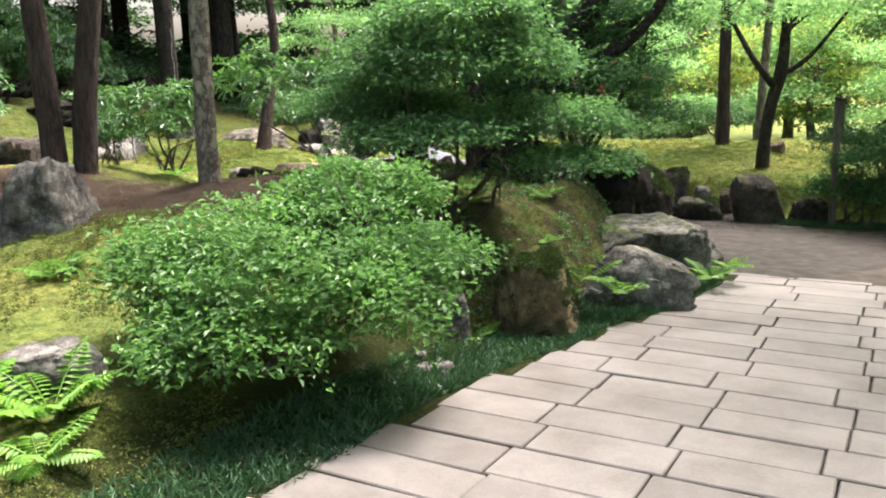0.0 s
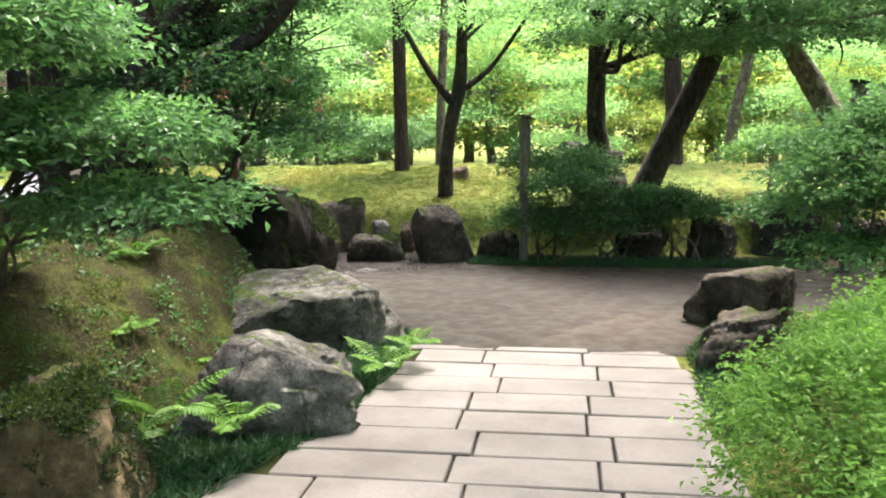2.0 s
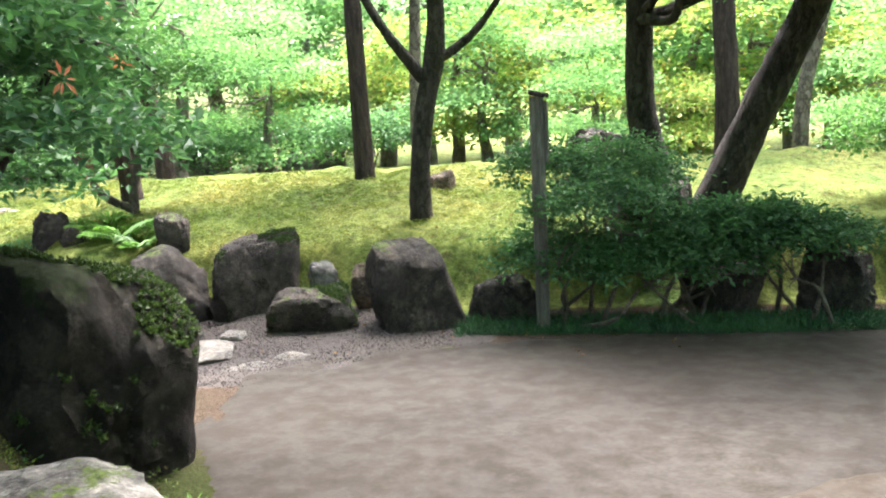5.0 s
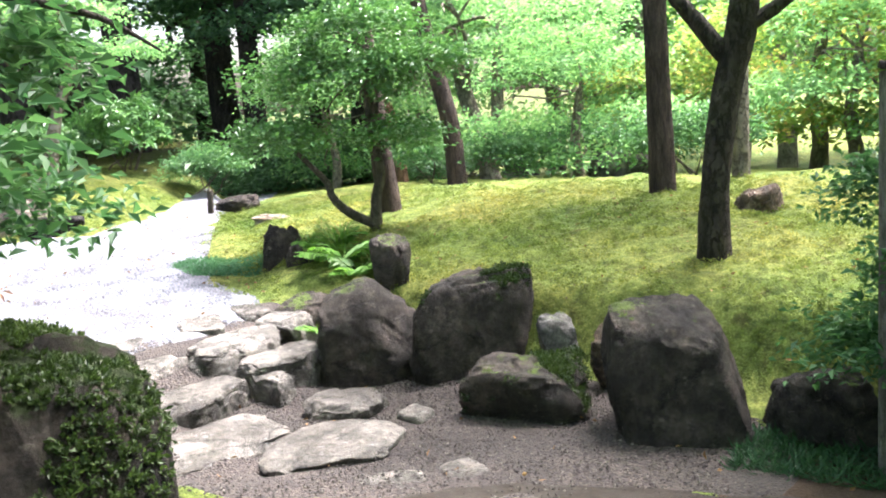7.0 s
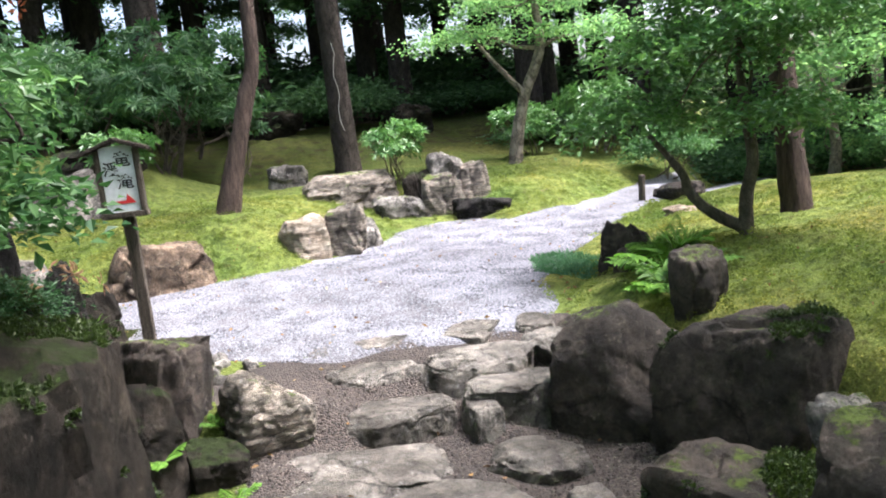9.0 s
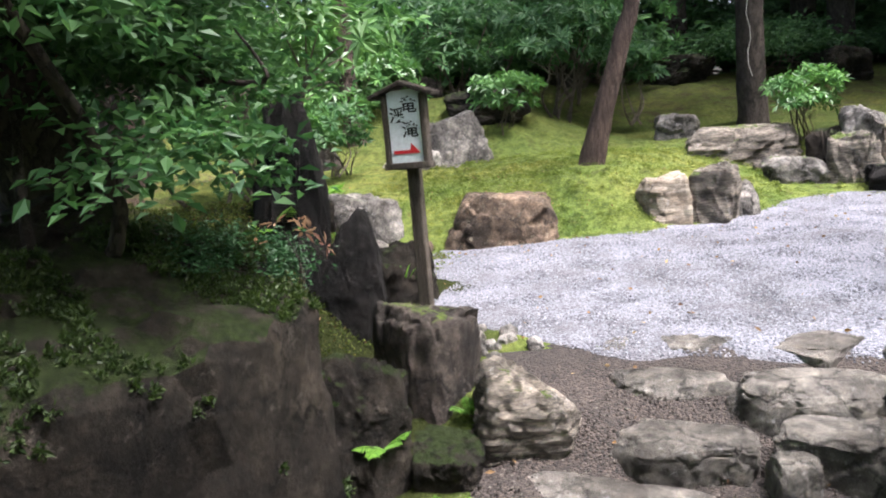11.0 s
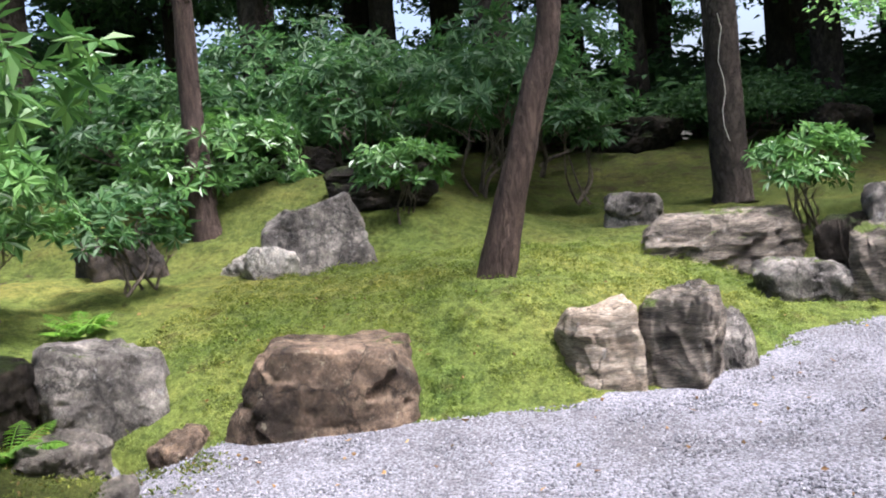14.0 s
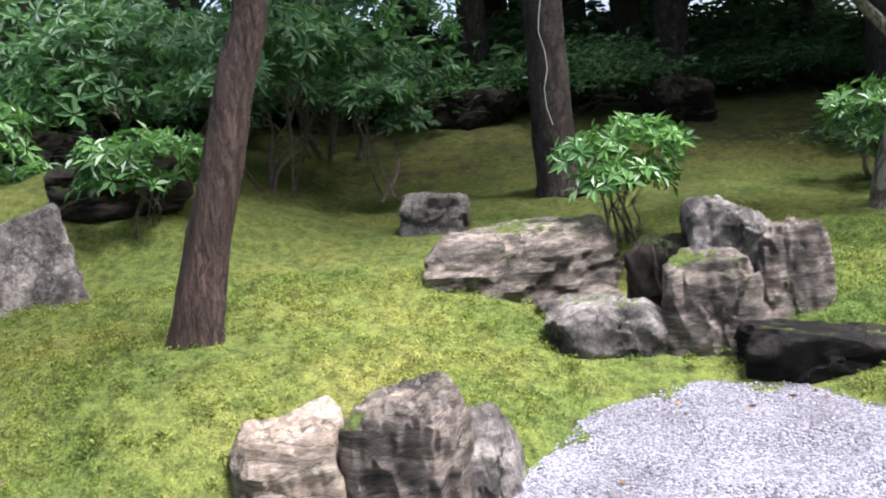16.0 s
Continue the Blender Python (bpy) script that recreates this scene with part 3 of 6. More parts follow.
# ---- plants: stems, leaves, fronds ----
def tube(points, radii, seg=9, wob=0.06, seed=0):
    """Vertices and faces of a tapered limb along points."""
    r = np.random.default_rng(seed)
    P = np.array(points, float)
    n = max(4, int(len(P) * 4))
    t = np.linspace(0, len(P) - 1, n)
    i = np.clip(t.astype(int), 0, len(P) - 2)
    f = (t - i)[:, None]
    pm, pp = P[np.clip(i - 1, 0, None)], P[np.clip(i + 2, None, len(P) - 1)]
    a, b = P[i], P[i + 1]
    C = 0.5 * ((2 * a) + (b - pm) * f + (2 * pm - 5 * a + 4 * b - pp) * f ** 2 + (3 * a - pm - 3 * b + pp) * f ** 3)
    R = np.interp(t, np.arange(len(P)), radii)
    T = np.gradient(C, axis=0)
    T /= np.linalg.norm(T, axis=1)[:, None] + 1e-9
    ref = np.array([0.31, 0.17, 0.2])
    U = np.cross(T, ref)
    U /= np.linalg.norm(U, axis=1)[:, None] + 1e-9
    W = np.cross(T, U)
    ang = np.linspace(0, 2 * np.pi, seg, endpoint=False)
    rr = R[:, None] * (1 + wob * r.normal(size=(n, seg)))
    V = C[:, None, :] + rr[:, :, None] * (np.cos(ang)[None, :, None] * U[:, None, :] + np.sin(ang)[None, :, None] * W[:, None, :])
    k = np.arange(n - 1)[:, None] * seg
    j = np.arange(seg)[None, :]
    j2 = (j + 1) % seg
    F = np.stack([k + j, k + j2, k + seg + j2, k + seg + j], 2).reshape(-1, 4)
    return V.reshape(-1, 3), F


def limb_mesh(name, tubes, mat):
    vs, fs, o = [], [], 0
    for v, f in tubes:
        vs.append(v)
        fs.append(f + o)
        o += len(v)
    return array_mesh(name, np.concatenate(vs), np.concatenate(fs), mat, True)


def leaf_arrays(P, direction, normal, length, width, fold=0.25):
    """One folded four-cornered leaf at each point: along direction, facing normal."""
    D = direction / (np.linalg.norm(direction, axis=1)[:, None] + 1e-9)
    S = np.cross(normal, D)
    S /= np.linalg.norm(S, axis=1)[:, None] + 1e-9
    N = np.cross(D, S)
    L, W = np.broadcast_to(length, len(P))[:, None], np.broadcast_to(width, len(P))[:, None]
    tip = P + D * L - N * L * 0.12
    mid = P + D * L * 0.48
    V = np.stack([P, mid + S * W * 0.5 + N * W * fold, tip, mid - S * W * 0.5 + N * W * fold], 1)
    k = np.arange(len(P))[:, None] * 4
    F = np.concatenate([k + np.array([0, 1, 2]), k + np.array([0, 2, 3])], 0)
    return V.reshape(-1, 3), F


def clump_points(r, lobes, clumps, per, spread, shell=0.6, flat=0.35):
    """Leaf places: clumps spread through lobes (centre, radii), leaves spread flat about each clump."""
    lobes = [(np.array(c, float), np.array(s, float)) for c, s in lobes]
    vol = np.array([s.prod() ** 0.7 for c, s in lobes])
    pick = r.choice(len(lobes), clumps, p=vol / vol.sum())
    u = r.normal(size=(clumps, 3))
    u /= np.linalg.norm(u, axis=1)[:, None]
    u[:, 2] = np.where(u[:, 2] < -0.35, -u[:, 2] * 0.5, u[:, 2])
    rad = shell + (1 - shell) * r.random(clumps) ** 0.7
    rad *= 1 + 0.16 * np.sin(u[:, 0] * 5 + pick) * np.sin(u[:, 1] * 6 + pick * 2)
    C = np.array([lobes[k][0] for k in pick]) + u * rad[:, None] * np.array([lobes[k][1] for k in pick])
    off = r.normal(size=(clumps, per, 3)) * np.array([1, 1, flat]) * spread * r.uniform(0.6, 1.35, (clumps, 1, 1))
    out = np.repeat(u, per, 0) + r.normal(size=(clumps * per, 3)) * 0.5
    return C, (C[:, None, :] + off).reshape(-1, 3), out


def crown_mesh(name, seed, lobes, clumps, per, spread, leaf, mat, shell=0.6, flat=0.35, up=1.0, width=0.5, droop=0.15):
    r = np.random.default_rng(seed)
    C, P, out = clump_points(r, lobes, clumps, per, spread, shell, flat)
    d = r.normal(size=P.shape) * np.array([1, 1, 0.35]) + out * 0.5
    d[:, 2] -= droop
    nrm = r.normal(size=P.shape) * 0.55 + np.array([0, 0, up]) + out * 0.25
    ln = leaf * r.uniform(0.65, 1.3, len(P))
    return array_mesh(name, *leaf_arrays(P, d, nrm, ln, ln * width), mat)


def whorl_mesh(name, seed, lobes, whorls, leaf, mat, blades=8, shell=0.75, width=0.3):
    """Leaves in rosettes at the twig ends, as rhododendrons carry them."""
    r = np.random.default_rng(seed)
    C, _, out = clump_points(r, lobes, whorls, 1, 0.01, shell)
    ax = out * np.array([1, 1, 0.6]) + np.array([0, 0, 0.9]) + r.normal(size=C.shape) * 0.25
    ax /= np.linalg.norm(ax, axis=1)[:, None]
    u = np.cross(ax, np.array([0.3, 0.5, 0.1]))
    u /= np.linalg.norm(u, axis=1)[:, None]
    w = np.cross(ax, u)
    a = (np.arange(blades) / blades * 6.283)[None, :] + r.uniform(0, 6.28, (len(C), 1)) + r.normal(size=(len(C), blades)) * 0.2
    tilt = r.uniform(-0.25, 0.55, (len(C), blades))
    D = np.cos(a)[..., None] * u[:, None] + np.sin(a)[..., None] * w[:, None] + tilt[..., None] * ax[:, None]
    P = np.repeat(C, blades, 0) + D.reshape(-1, 3) * 0.01
    N = np.repeat(ax, blades, 0) + r.normal(size=P.shape) * 0.15
    ln = leaf * r.uniform(0.7, 1.2, len(P))
    return array_mesh(name, *leaf_arrays(P, D.reshape(-1, 3), N, ln, ln * width, 0.15), mat)


def plant(name, x, y, label, category, group="", z=None):
    ob = new(name)
    ob.matrix_world = pose(x, y, ground_z(x, y) if z is None else z)
    return tagged(ob, label, category, group)


def branch_out(r, base, targets, rad, sag=0.1, sub=0):
    """A crooked limb from base to each target."""
    tubes = []
    for t in targets:
        b, t = np.array(base, float), np.array(t, float)
        L = np.linalg.norm(t - b)
        m1 = b + (t - b) * 0.35 + r.normal(size=3) * L * sag
        m2 = b + (t - b) * 0.7 + r.normal(size=3) * L * sag
        tubes.append([(b, m1, m2, t), (rad, rad * 0.7, rad * 0.45, rad * 0.18)])
        for k in range(sub):
            e = m2 + (t - b) * r.uniform(0.1, 0.25) + r.normal(size=3) * L * 0.12
            tubes.append([(m2, (m2 + e) / 2 + r.normal(size=3) * L * 0.05, e), (rad * 0.4, rad * 0.28, rad * 0.1)])
    return tubes


def shrub(x, y, lobes, seed, label, leaf=0.035, clumps=500, per=24, spread=0.07, mat=None, stems=6, rad=0.02, category="shrub", name="shrub", z=None,
          whorl=0, bark=None, flat=0.35, shell=0.6, width=0.5, up=1.0, group="", base=0.1):
    """A shrub whose stems rise from one stool into lobes of leaves (lobes relative to its foot)."""
    r = np.random.default_rng(seed)
    ob = plant(name, x, y, label, category, group, z)
    for k in range(stems):
        c, s = lobes[k % len(lobes)]
        tgt = np.array(c) + r.normal(size=3) * np.array(s) * 0.4
        foot = np.array([r.normal() * base, r.normal() * base, -0.04])
        tb = [tube(p, q, 7, 0.05, seed + k) for p, q in branch_out(r, foot, [tgt], rad, 0.08, 3)]
        part("stem", limb_mesh("stem", tb, bark or BARK_STEM), ob)
    if whorl:
        part("crown", whorl_mesh("crown", seed, lobes, whorl, leaf, mat or LEAF_RHODO, width=width, shell=shell), ob)
    else:
        part("crown", crown_mesh("crown", seed, lobes, clumps, per, spread, leaf, mat or LEAF_MID, shell, flat, up, width), ob)
    return ob


def tree(x, y, trunk, radii, lobes, seed, label, bark, leaf_m, leaf=0.06, clumps=500, per=22, spread=0.22, z=None, limbs=(), category="tree",
         name="tree", flat=0.3, shell=0.55, group="", width=0.5, up=1.0, auto=5):
    """A tree: trunk along points, limbs into the crown's lobes (all relative to its foot)."""
    r = np.random.default_rng(seed)
    ob = plant(name, x, y, label, category, group, z)
    T = np.array(trunk, float)
    q = np.array(radii, float)
    flare = [T[0] + (T[0] - T[1]) * 0.08, *T]
    part("trunk", limb_mesh("trunk", [tube(flare, [q[0] * 1.35, *q], 12, 0.035, seed)], bark), ob)
    for p, rr in limbs:
        part("limb", limb_mesh("limb", [tube(p, rr, 9, 0.04, seed + 3)], bark), ob)
    for k in range(auto):
        c, s = lobes[k % len(lobes)]
        i = r.integers(max(1, len(T) - 2), len(T))
        tgt = np.array(c) + r.normal(size=3) * np.array(s) * 0.45
        tb = [tube(a, b, 6, 0.04, seed + k) for a, b in branch_out(r, T[i], [tgt], q[i] * 0.5, 0.07, 3)]
        part("limb", limb_mesh("limb", tb, bark), ob)
    if lobes and clumps:
        part("crown", crown_mesh("crown", seed, lobes, clumps, per, spread, leaf, leaf_m, shell, flat, up, width), ob)
    return ob


def frond_arrays(r, L, width, arch, n=14):
    t = np.linspace(0.12, 1, n)
    P = np.stack([t * L * np.cos(arch * t * 0.8), np.zeros(n), L * (0.75 * t - 0.62 * arch * t * t)], 1)
    vs, fs, o = [], [], 0
    v, f = tube(P[::3] if n > 8 else P, np.linspace(0.004, 0.0015, len(P[::3] if n > 8 else P)), 4, 0, 0)
    tri = np.concatenate([f[:, :3], f[:, [0, 2, 3]]], 0)
    vs.append(v)
    fs.append(tri)
    o += len(v)
    for s in (-1, 1):
        w = width * np.sin(np.clip(t * 1.05, 0, 1) * np.pi * 0.92 + 0.15)
        D = np.stack([np.full(n, 0.45), np.full(n, s * 1.0), np.full(n, -0.15)], 1) + r.normal(size=(n, 3)) * 0.06
        v, f = leaf_arrays(P, D, np.tile([0.0, 0, 1], (n, 1)), w, np.full(n, L * 0.09), 0.05)
        vs.append(v)
        fs.append(f + o)
        o += len(v)
    return np.concatenate(vs), np.concatenate(fs)


def fern(x, y, size, seed, fronds=9, z=None, label="bright green fern clump at the foot of a rock", mat=None):
    r = np.random.default_rng(seed)
    ob = plant("fern", x, y, label, "fern", "ferns", z)
    for k in range(fronds):
        v, f = frond_arrays(r, size * r.uniform(0.7, 1.15), size * 0.24, r.uniform(0.5, 1.1))
        me = array_mesh("frond", v, f, mat or LEAF_FERN)
        p = part("frond", me, ob)
        p.matrix_basis = pose(0, 0, 0, 0, r.uniform(-15, 10), k * 360 / fronds + r.uniform(-18, 18))
    return ob


def blades_stuff(name, P, r, length, width, mat, label, category, lean=0.6):
    d = r.normal(size=P.shape) * np.array([lean, lean, 0.2]) + np.array([0, 0, 0.8])
    nrm = r.normal(size=P.shape)
    ln = length * r.uniform(0.5, 1.3, len(P))
    me = array_mesh(name, *leaf_arrays(P, d, nrm, ln, np.full(len(P), width), 0.1), mat)
    return tagged(new(name, me), label, category, kind="stuff")


def grass_tuft(x, y, size, seed, mat=None, label="arching tuft of strap-leaved grass", z=None, n=40):
    r = np.random.default_rng(seed)
    ob = plant("grass_tuft", x, y, label, "grass tuft", "grass tufts", z)
    vs, fs, o = [], [], 0
    for k in range(n):
        a, L = r.uniform(0, 6.28), size * r.uniform(0.6, 1.2)
        t = np.linspace(0, 1, 5)
        out = L * 0.75 * t * r.uniform(0.4, 1)
        zz = L * (1.0 * t - 0.55 * t * t * r.uniform(0.7, 1.3))
        c = np.stack([np.cos(a) * out, np.sin(a) * out, zz], 1) + r.normal(size=3) * np.array([0.02, 0.02, 0])
        s = np.array([-math.sin(a), math.cos(a), 0]) * 0.006
        w = np.array([1, 1, 0.9, 0.6, 0.08])[:, None]
        v = np.concatenate([c + s * w, c - s * w])
        f = np.array([[i, i + 1, i + 6, i + 5] for i in range(4)]) + o
        vs.append(v)
        fs.append(f)
        o += 10
    part("tuft", array_mesh("tuft", np.concatenate(vs), np.concatenate(fs), mat or LEAF_FERN), ob)
    return ob


# ---- rocks beside the paved walk ----
rock(-6.16, 4.59, (0.52, 0.45), 0.74, 101, ROCK_GREY, "large grey lichen-flecked boulder on bare soil", 55, z=0.08, facets=12, taper=0.25)
rock(-3.3, 2.5, (0.27, 0.2), 0.17, 102, ROCK_GREY, "low pale weathered edging stone in moss", 56, z=0.04, flat=0.3)
POINTED = rock(-1.89, 5.07, (0.36, 0.3), 0.58, 103, ROCK_OLIVE, "pointed boulder coated with brown-green moss beside the paving", 31, z=-0.35, facets=12, top=0.5, taper=0.5)
rock(-1.55, 6.31, (0.62, 0.42), 0.46, 104, ROCK_GREY, "angular grey cracked rock beside the paving", 21, z=-0.43, facets=12, rough=0.07, top=0.5)
rock(-1.93, 7.87, (0.72, 0.5), 0.44, 105, ROCK_GREY, "grey lichen-covered slab rock with a flat top", 20, z=-0.49, flat=0.35, rough=0.06)
rock(-2.27, 4.64, (0.14, 0.14), 0.24, 106, ROCK_GREY, "small grey block of stone below the bush", 40, z=-0.22)
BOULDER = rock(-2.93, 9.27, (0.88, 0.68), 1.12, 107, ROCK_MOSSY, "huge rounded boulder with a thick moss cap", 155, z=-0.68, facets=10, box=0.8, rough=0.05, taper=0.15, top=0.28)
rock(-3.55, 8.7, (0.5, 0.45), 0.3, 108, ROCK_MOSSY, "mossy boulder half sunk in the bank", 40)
rock(-3.0, 8.0, (0.4, 0.3), 0.25, 109, ROCK_DARK, "dark low boulder on the mossy bank", 70)
rock(0.91, 7.53, (0.32, 0.28), 0.39, 110, ROCK_TAN, "brown-grey rounded boulder edging the paving", -17, z=-0.53)
rock(1.19, 8.85, (0.44, 0.38), 0.47, 111, ROCK_TAN, "dark brown boulder with a broad flat top", -16, z=-0.62, flat=0.25)
rock(1.21, 7.18, (0.18, 0.16), 0.22, 112, ROCK_TAN, "small brown edging boulder", -20, z=-0.5)
rock(0.84, 6.6, (0.17, 0.15), 0.18, 113, ROCK_TAN, "small brown edging boulder", -18, z=-0.46)
for k, (sx, sy, sr) in enumerate([(-2.1, 3.95, 0.05), (-2.0, 4.02, 0.06), (-2.2, 4.05, 0.05), (-2.08, 4.1, 0.045), (-1.95, 3.93, 0.04)]):
    rock(sx, sy, (sr, sr * 0.8), sr, 130 + k, ROCK_GREY, "small pale rounded pebble on dark soil", 30 * k, name="pebble", category="pebble", hi=False, sink=0.01)

# ---- rocks along the front of the moss island ----
rock(-3.57, 12.1, (0.37, 0.3), 0.55, 201, ROCK_DARK, "dark grey upright block with a sloping face", 42, z=-0.75, rough=0.04, top=0.35, taper=0.2)
SQUARED = rock(-2.95, 12.39, (0.41, 0.34), 0.57, 202, ROCK_DARK, "squared dark brown boulder with a mossy top", 34, z=-0.76, rough=0.04, box=0.72)
LAP = rock(-2.32, 11.88, (0.38, 0.3), 0.29, 203, ROCK_DARK, "low brown boulder with a mossy lap", 30, z=-0.78)
rock(-1.54, 11.88, (0.39, 0.34), 0.63, 204, ROCK_DARK, "large rounded dark brown boulder", 15, z=-0.79, box=0.8, rough=0.035)
rock(-0.94, 12.04, (0.33, 0.26), 0.34, 205, ROCK_DARK, "low dark retaining stone", 9, z=-0.79)
rock(-2.35, 12.33, (0.13, 0.12), 0.18, 206, ROCK_GREY, "small flat grey stone between boulders", 35, z=-0.58, hi=False)
rock(-2.02, 12.3, (0.12, 0.11), 0.18, 207, ROCK_BROWN, "small brown wedge stone between boulders", 0, z=-0.6, hi=False)
rock(0.23, 13.04, (0.42, 0.35), 0.7, 208, ROCK_DARK, "tall dark boulder rising behind the hedge", -3, z=-0.6)
rock(0.71, 12.22, (0.32, 0.26), 0.46, 209, ROCK_DARK, "dark retaining boulder beside the path", -8, z=-0.79)
rock(1.44, 12.17, (0.3, 0.25), 0.49, 210, ROCK_DARK, "dark upright retaining boulder", -12, z=-0.79)
rock(2.26, 12.4, (0.42, 0.34), 0.62, 211, ROCK_DARK, "dark angular boulder at the path's edge", -17, z=-0.79)
rock(3.1, 12.3, (0.45, 0.3), 0.4, 212, ROCK_DARK, "dark retaining boulder beside the path", 5, z=-0.75)
rock(-1.7, 14.45, (0.22, 0.18), 0.26, 213, ROCK_BROWN, "brown weathered rock on the moss", 11, z=-0.22)
rock(-0.6, 15.6, (0.4, 0.3), 0.25, 214, ROCK_DARK, "dark flat rock behind the moss mound", 30)
rock(0.3, 17.2, (0.7, 0.4), 0.4, 215, ROCK_DARK, "dark long rock behind the moss mound", 5)
rock(-4.5, 19.0, (0.5, 0.3), 0.35, 216, ROCK_GREY, "grey rock at the far edge of the moss", 20)
rock(-3.79, 12.73, (0.16, 0.15), 0.3, 217, ROCK_DARK, "small dark stone in the moss slope", 46, z=-0.34)
rock(-5.15, 13.09, (0.26, 0.22), 0.42, 218, ROCK_DARK, "purplish-grey pointed rock at the gravel's edge", 52, z=-0.43, taper=0.4)
rock(-4.88, 13.0, (0.18, 0.16), 0.26, 219, ROCK_DARK, "small grey pointed rock at the gravel's edge", 40, z=-0.42, taper=0.3)
rock(-4.29, 12.3, (0.28, 0.18), 0.14, 220, ROCK_DARK, "low flat stone at the gravel's edge", 53, z=-0.52)
rock(-8.5, 15.8, (0.31, 0.26), 0.24, 221, ROCK_DARK, "dark brown boulder where the path bends", 51, z=-0.38)
rock(-6.83, 14.8, (0.29, 0.14), 0.08, 222, ROCK_PALE, "flat pale stone beside the stake", 20, hi=False)

# ---- rocks by the steps and the sign ----
BLOCK = rock(-4.27, 9.97, (0.27, 0.23), 0.56, 301, ROCK_DARK, "dark squared boulder with a moss cushion on top", 100, z=-0.64, flat=0.3, box=0.72)
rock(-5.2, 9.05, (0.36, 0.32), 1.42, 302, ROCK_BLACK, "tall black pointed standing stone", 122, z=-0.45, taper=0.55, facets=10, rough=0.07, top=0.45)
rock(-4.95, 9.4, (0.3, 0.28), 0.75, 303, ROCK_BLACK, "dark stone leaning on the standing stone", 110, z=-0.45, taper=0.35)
rock(-4.03, 10.42, (0.27, 0.22), 0.4, 304, ROCK_BED, "layered grey-brown rock with a mossy foot", 93, z=-0.68, layers=0.1)
rock(-3.0, 10.02, (0.16, 0.2), 0.1, 305, ROCK_MOSSY, "small mossy stone at the boulder's foot", 0, z=-0.7, hi=False)
rock(-2.75, 10.2, (0.16, 0.12), 0.07, 306, STEP_STONE, "small flat stone at the boulder's foot", 30, z=-0.72, hi=False)
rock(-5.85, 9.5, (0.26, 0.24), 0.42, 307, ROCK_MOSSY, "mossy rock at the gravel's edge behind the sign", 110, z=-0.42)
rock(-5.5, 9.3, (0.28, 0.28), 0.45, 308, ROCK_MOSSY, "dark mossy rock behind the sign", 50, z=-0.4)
rock(-7.0, 8.95, (0.26, 0.18), 0.14, 309, STEP_STONE, "flat brown stone at the gravel's edge", 10)
rock(-7.1, 8.45, (0.3, 0.26), 0.34, 310, ROCK_MOSSY, "grey rock with a moss collar", 15)
rock(-6.9, 9.2, (0.2, 0.15), 0.1, 311, STEP_STONE, "low stone at the gravel's edge", 40, hi=False)

rock(-9.9, 13.04, (0.24, 0.22), 0.46, 524, ROCK_MOSSY, "mossy dark rock wedged behind the stacked stones", 70, z=-0.12)
rock(-10.2, 13.75, (0.35, 0.3), 0.35, 525, ROCK_BED, "brown rock behind the stacked stones", 40, z=-0.08)
rock(-10.0, 12.6, (0.3, 0.14), 0.2, 526, ROCK_BED, "slanting bedded slab below the long rock", 84, z=-0.17)

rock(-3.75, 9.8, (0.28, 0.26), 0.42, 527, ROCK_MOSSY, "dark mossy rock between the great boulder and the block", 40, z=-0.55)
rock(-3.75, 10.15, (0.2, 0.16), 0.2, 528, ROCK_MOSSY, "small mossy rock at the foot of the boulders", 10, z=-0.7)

# ---- stepping stones ----
def slab(x, y, half, top, seed, label, turn=0, thick=0.2, mat=None):
    me = rock_mesh("step_stone", (half[0], half[1], thick), seed, mat or STEP_STONE, facets=7, box=0.86, rough=0.045, top=0.02, flat=0.5)
    ob = new("step_stone", me)
    ob.matrix_world = pose(x, y, top - thick, 0, 0, turn)
    return tagged(ob, label, "stepping stone", "garden steps")


slab(-3.55, 10.72, (0.5, 0.38), -0.68, 401, "broad flat stepping stone with a shallow rain puddle", 75)
slab(-2.92, 10.95, (0.38, 0.28), -0.68, 402, "pale flat stepping stone on dark gravel", 45)
slab(-3.95, 11.08, (0.3, 0.23), -0.585, 403, "irregular grey step stone", 76)
slab(-3.88, 11.65, (0.28, 0.19), -0.55, 404, "long brownish step stone", 69)
slab(-4.45, 11.03, (0.32, 0.22), -0.485, 405, "rough grey step stone below the gravel", 79)
slab(-4.22, 11.62, (0.37, 0.25), -0.47, 406, "wide flat step stone below the gravel", 74)
slab(-3.72, 11.41, (0.12, 0.1), -0.6, 407, "small mossy step stone", 0)
slab(-3.3, 11.5, (0.25, 0.22), -0.7, 408, "low flat stone in dark gravel", 20)
slab(-2.4, 10.75, (0.22, 0.16), -0.715, 409, "low brown stone at the earth path's edge", 10)
slab(-2.2, 11.0, (0.16, 0.12), -0.72, 410, "low brown stone at the earth path's edge", 40)
slab(-2.8, 11.5, (0.12, 0.1), -0.72, 411, "small flat stone in dark gravel", 5)
for k, (sx, sy, a, b) in enumerate([(-4.85, 10.8, 0.2, 0.14), (-4.8, 11.2, 0.17, 0.2), (-4.65, 11.75, 0.16, 0.22), (-4.6, 12.1, 0.15, 0.2), (-5.3, 10.65, 0.2, 0.16), (-5.2, 11.0, 0.25, 0.14)]):
    slab(sx, sy, (a, b), -0.445 + 0.008 * k % 0.02, 420 + k, "flat edging stone sunk in pale gravel", 25 * k, 0.12)
slab(-4.25, 12.1, (0.2, 0.2), -0.46, 430, "grey flat stone at the top of the steps", 10)

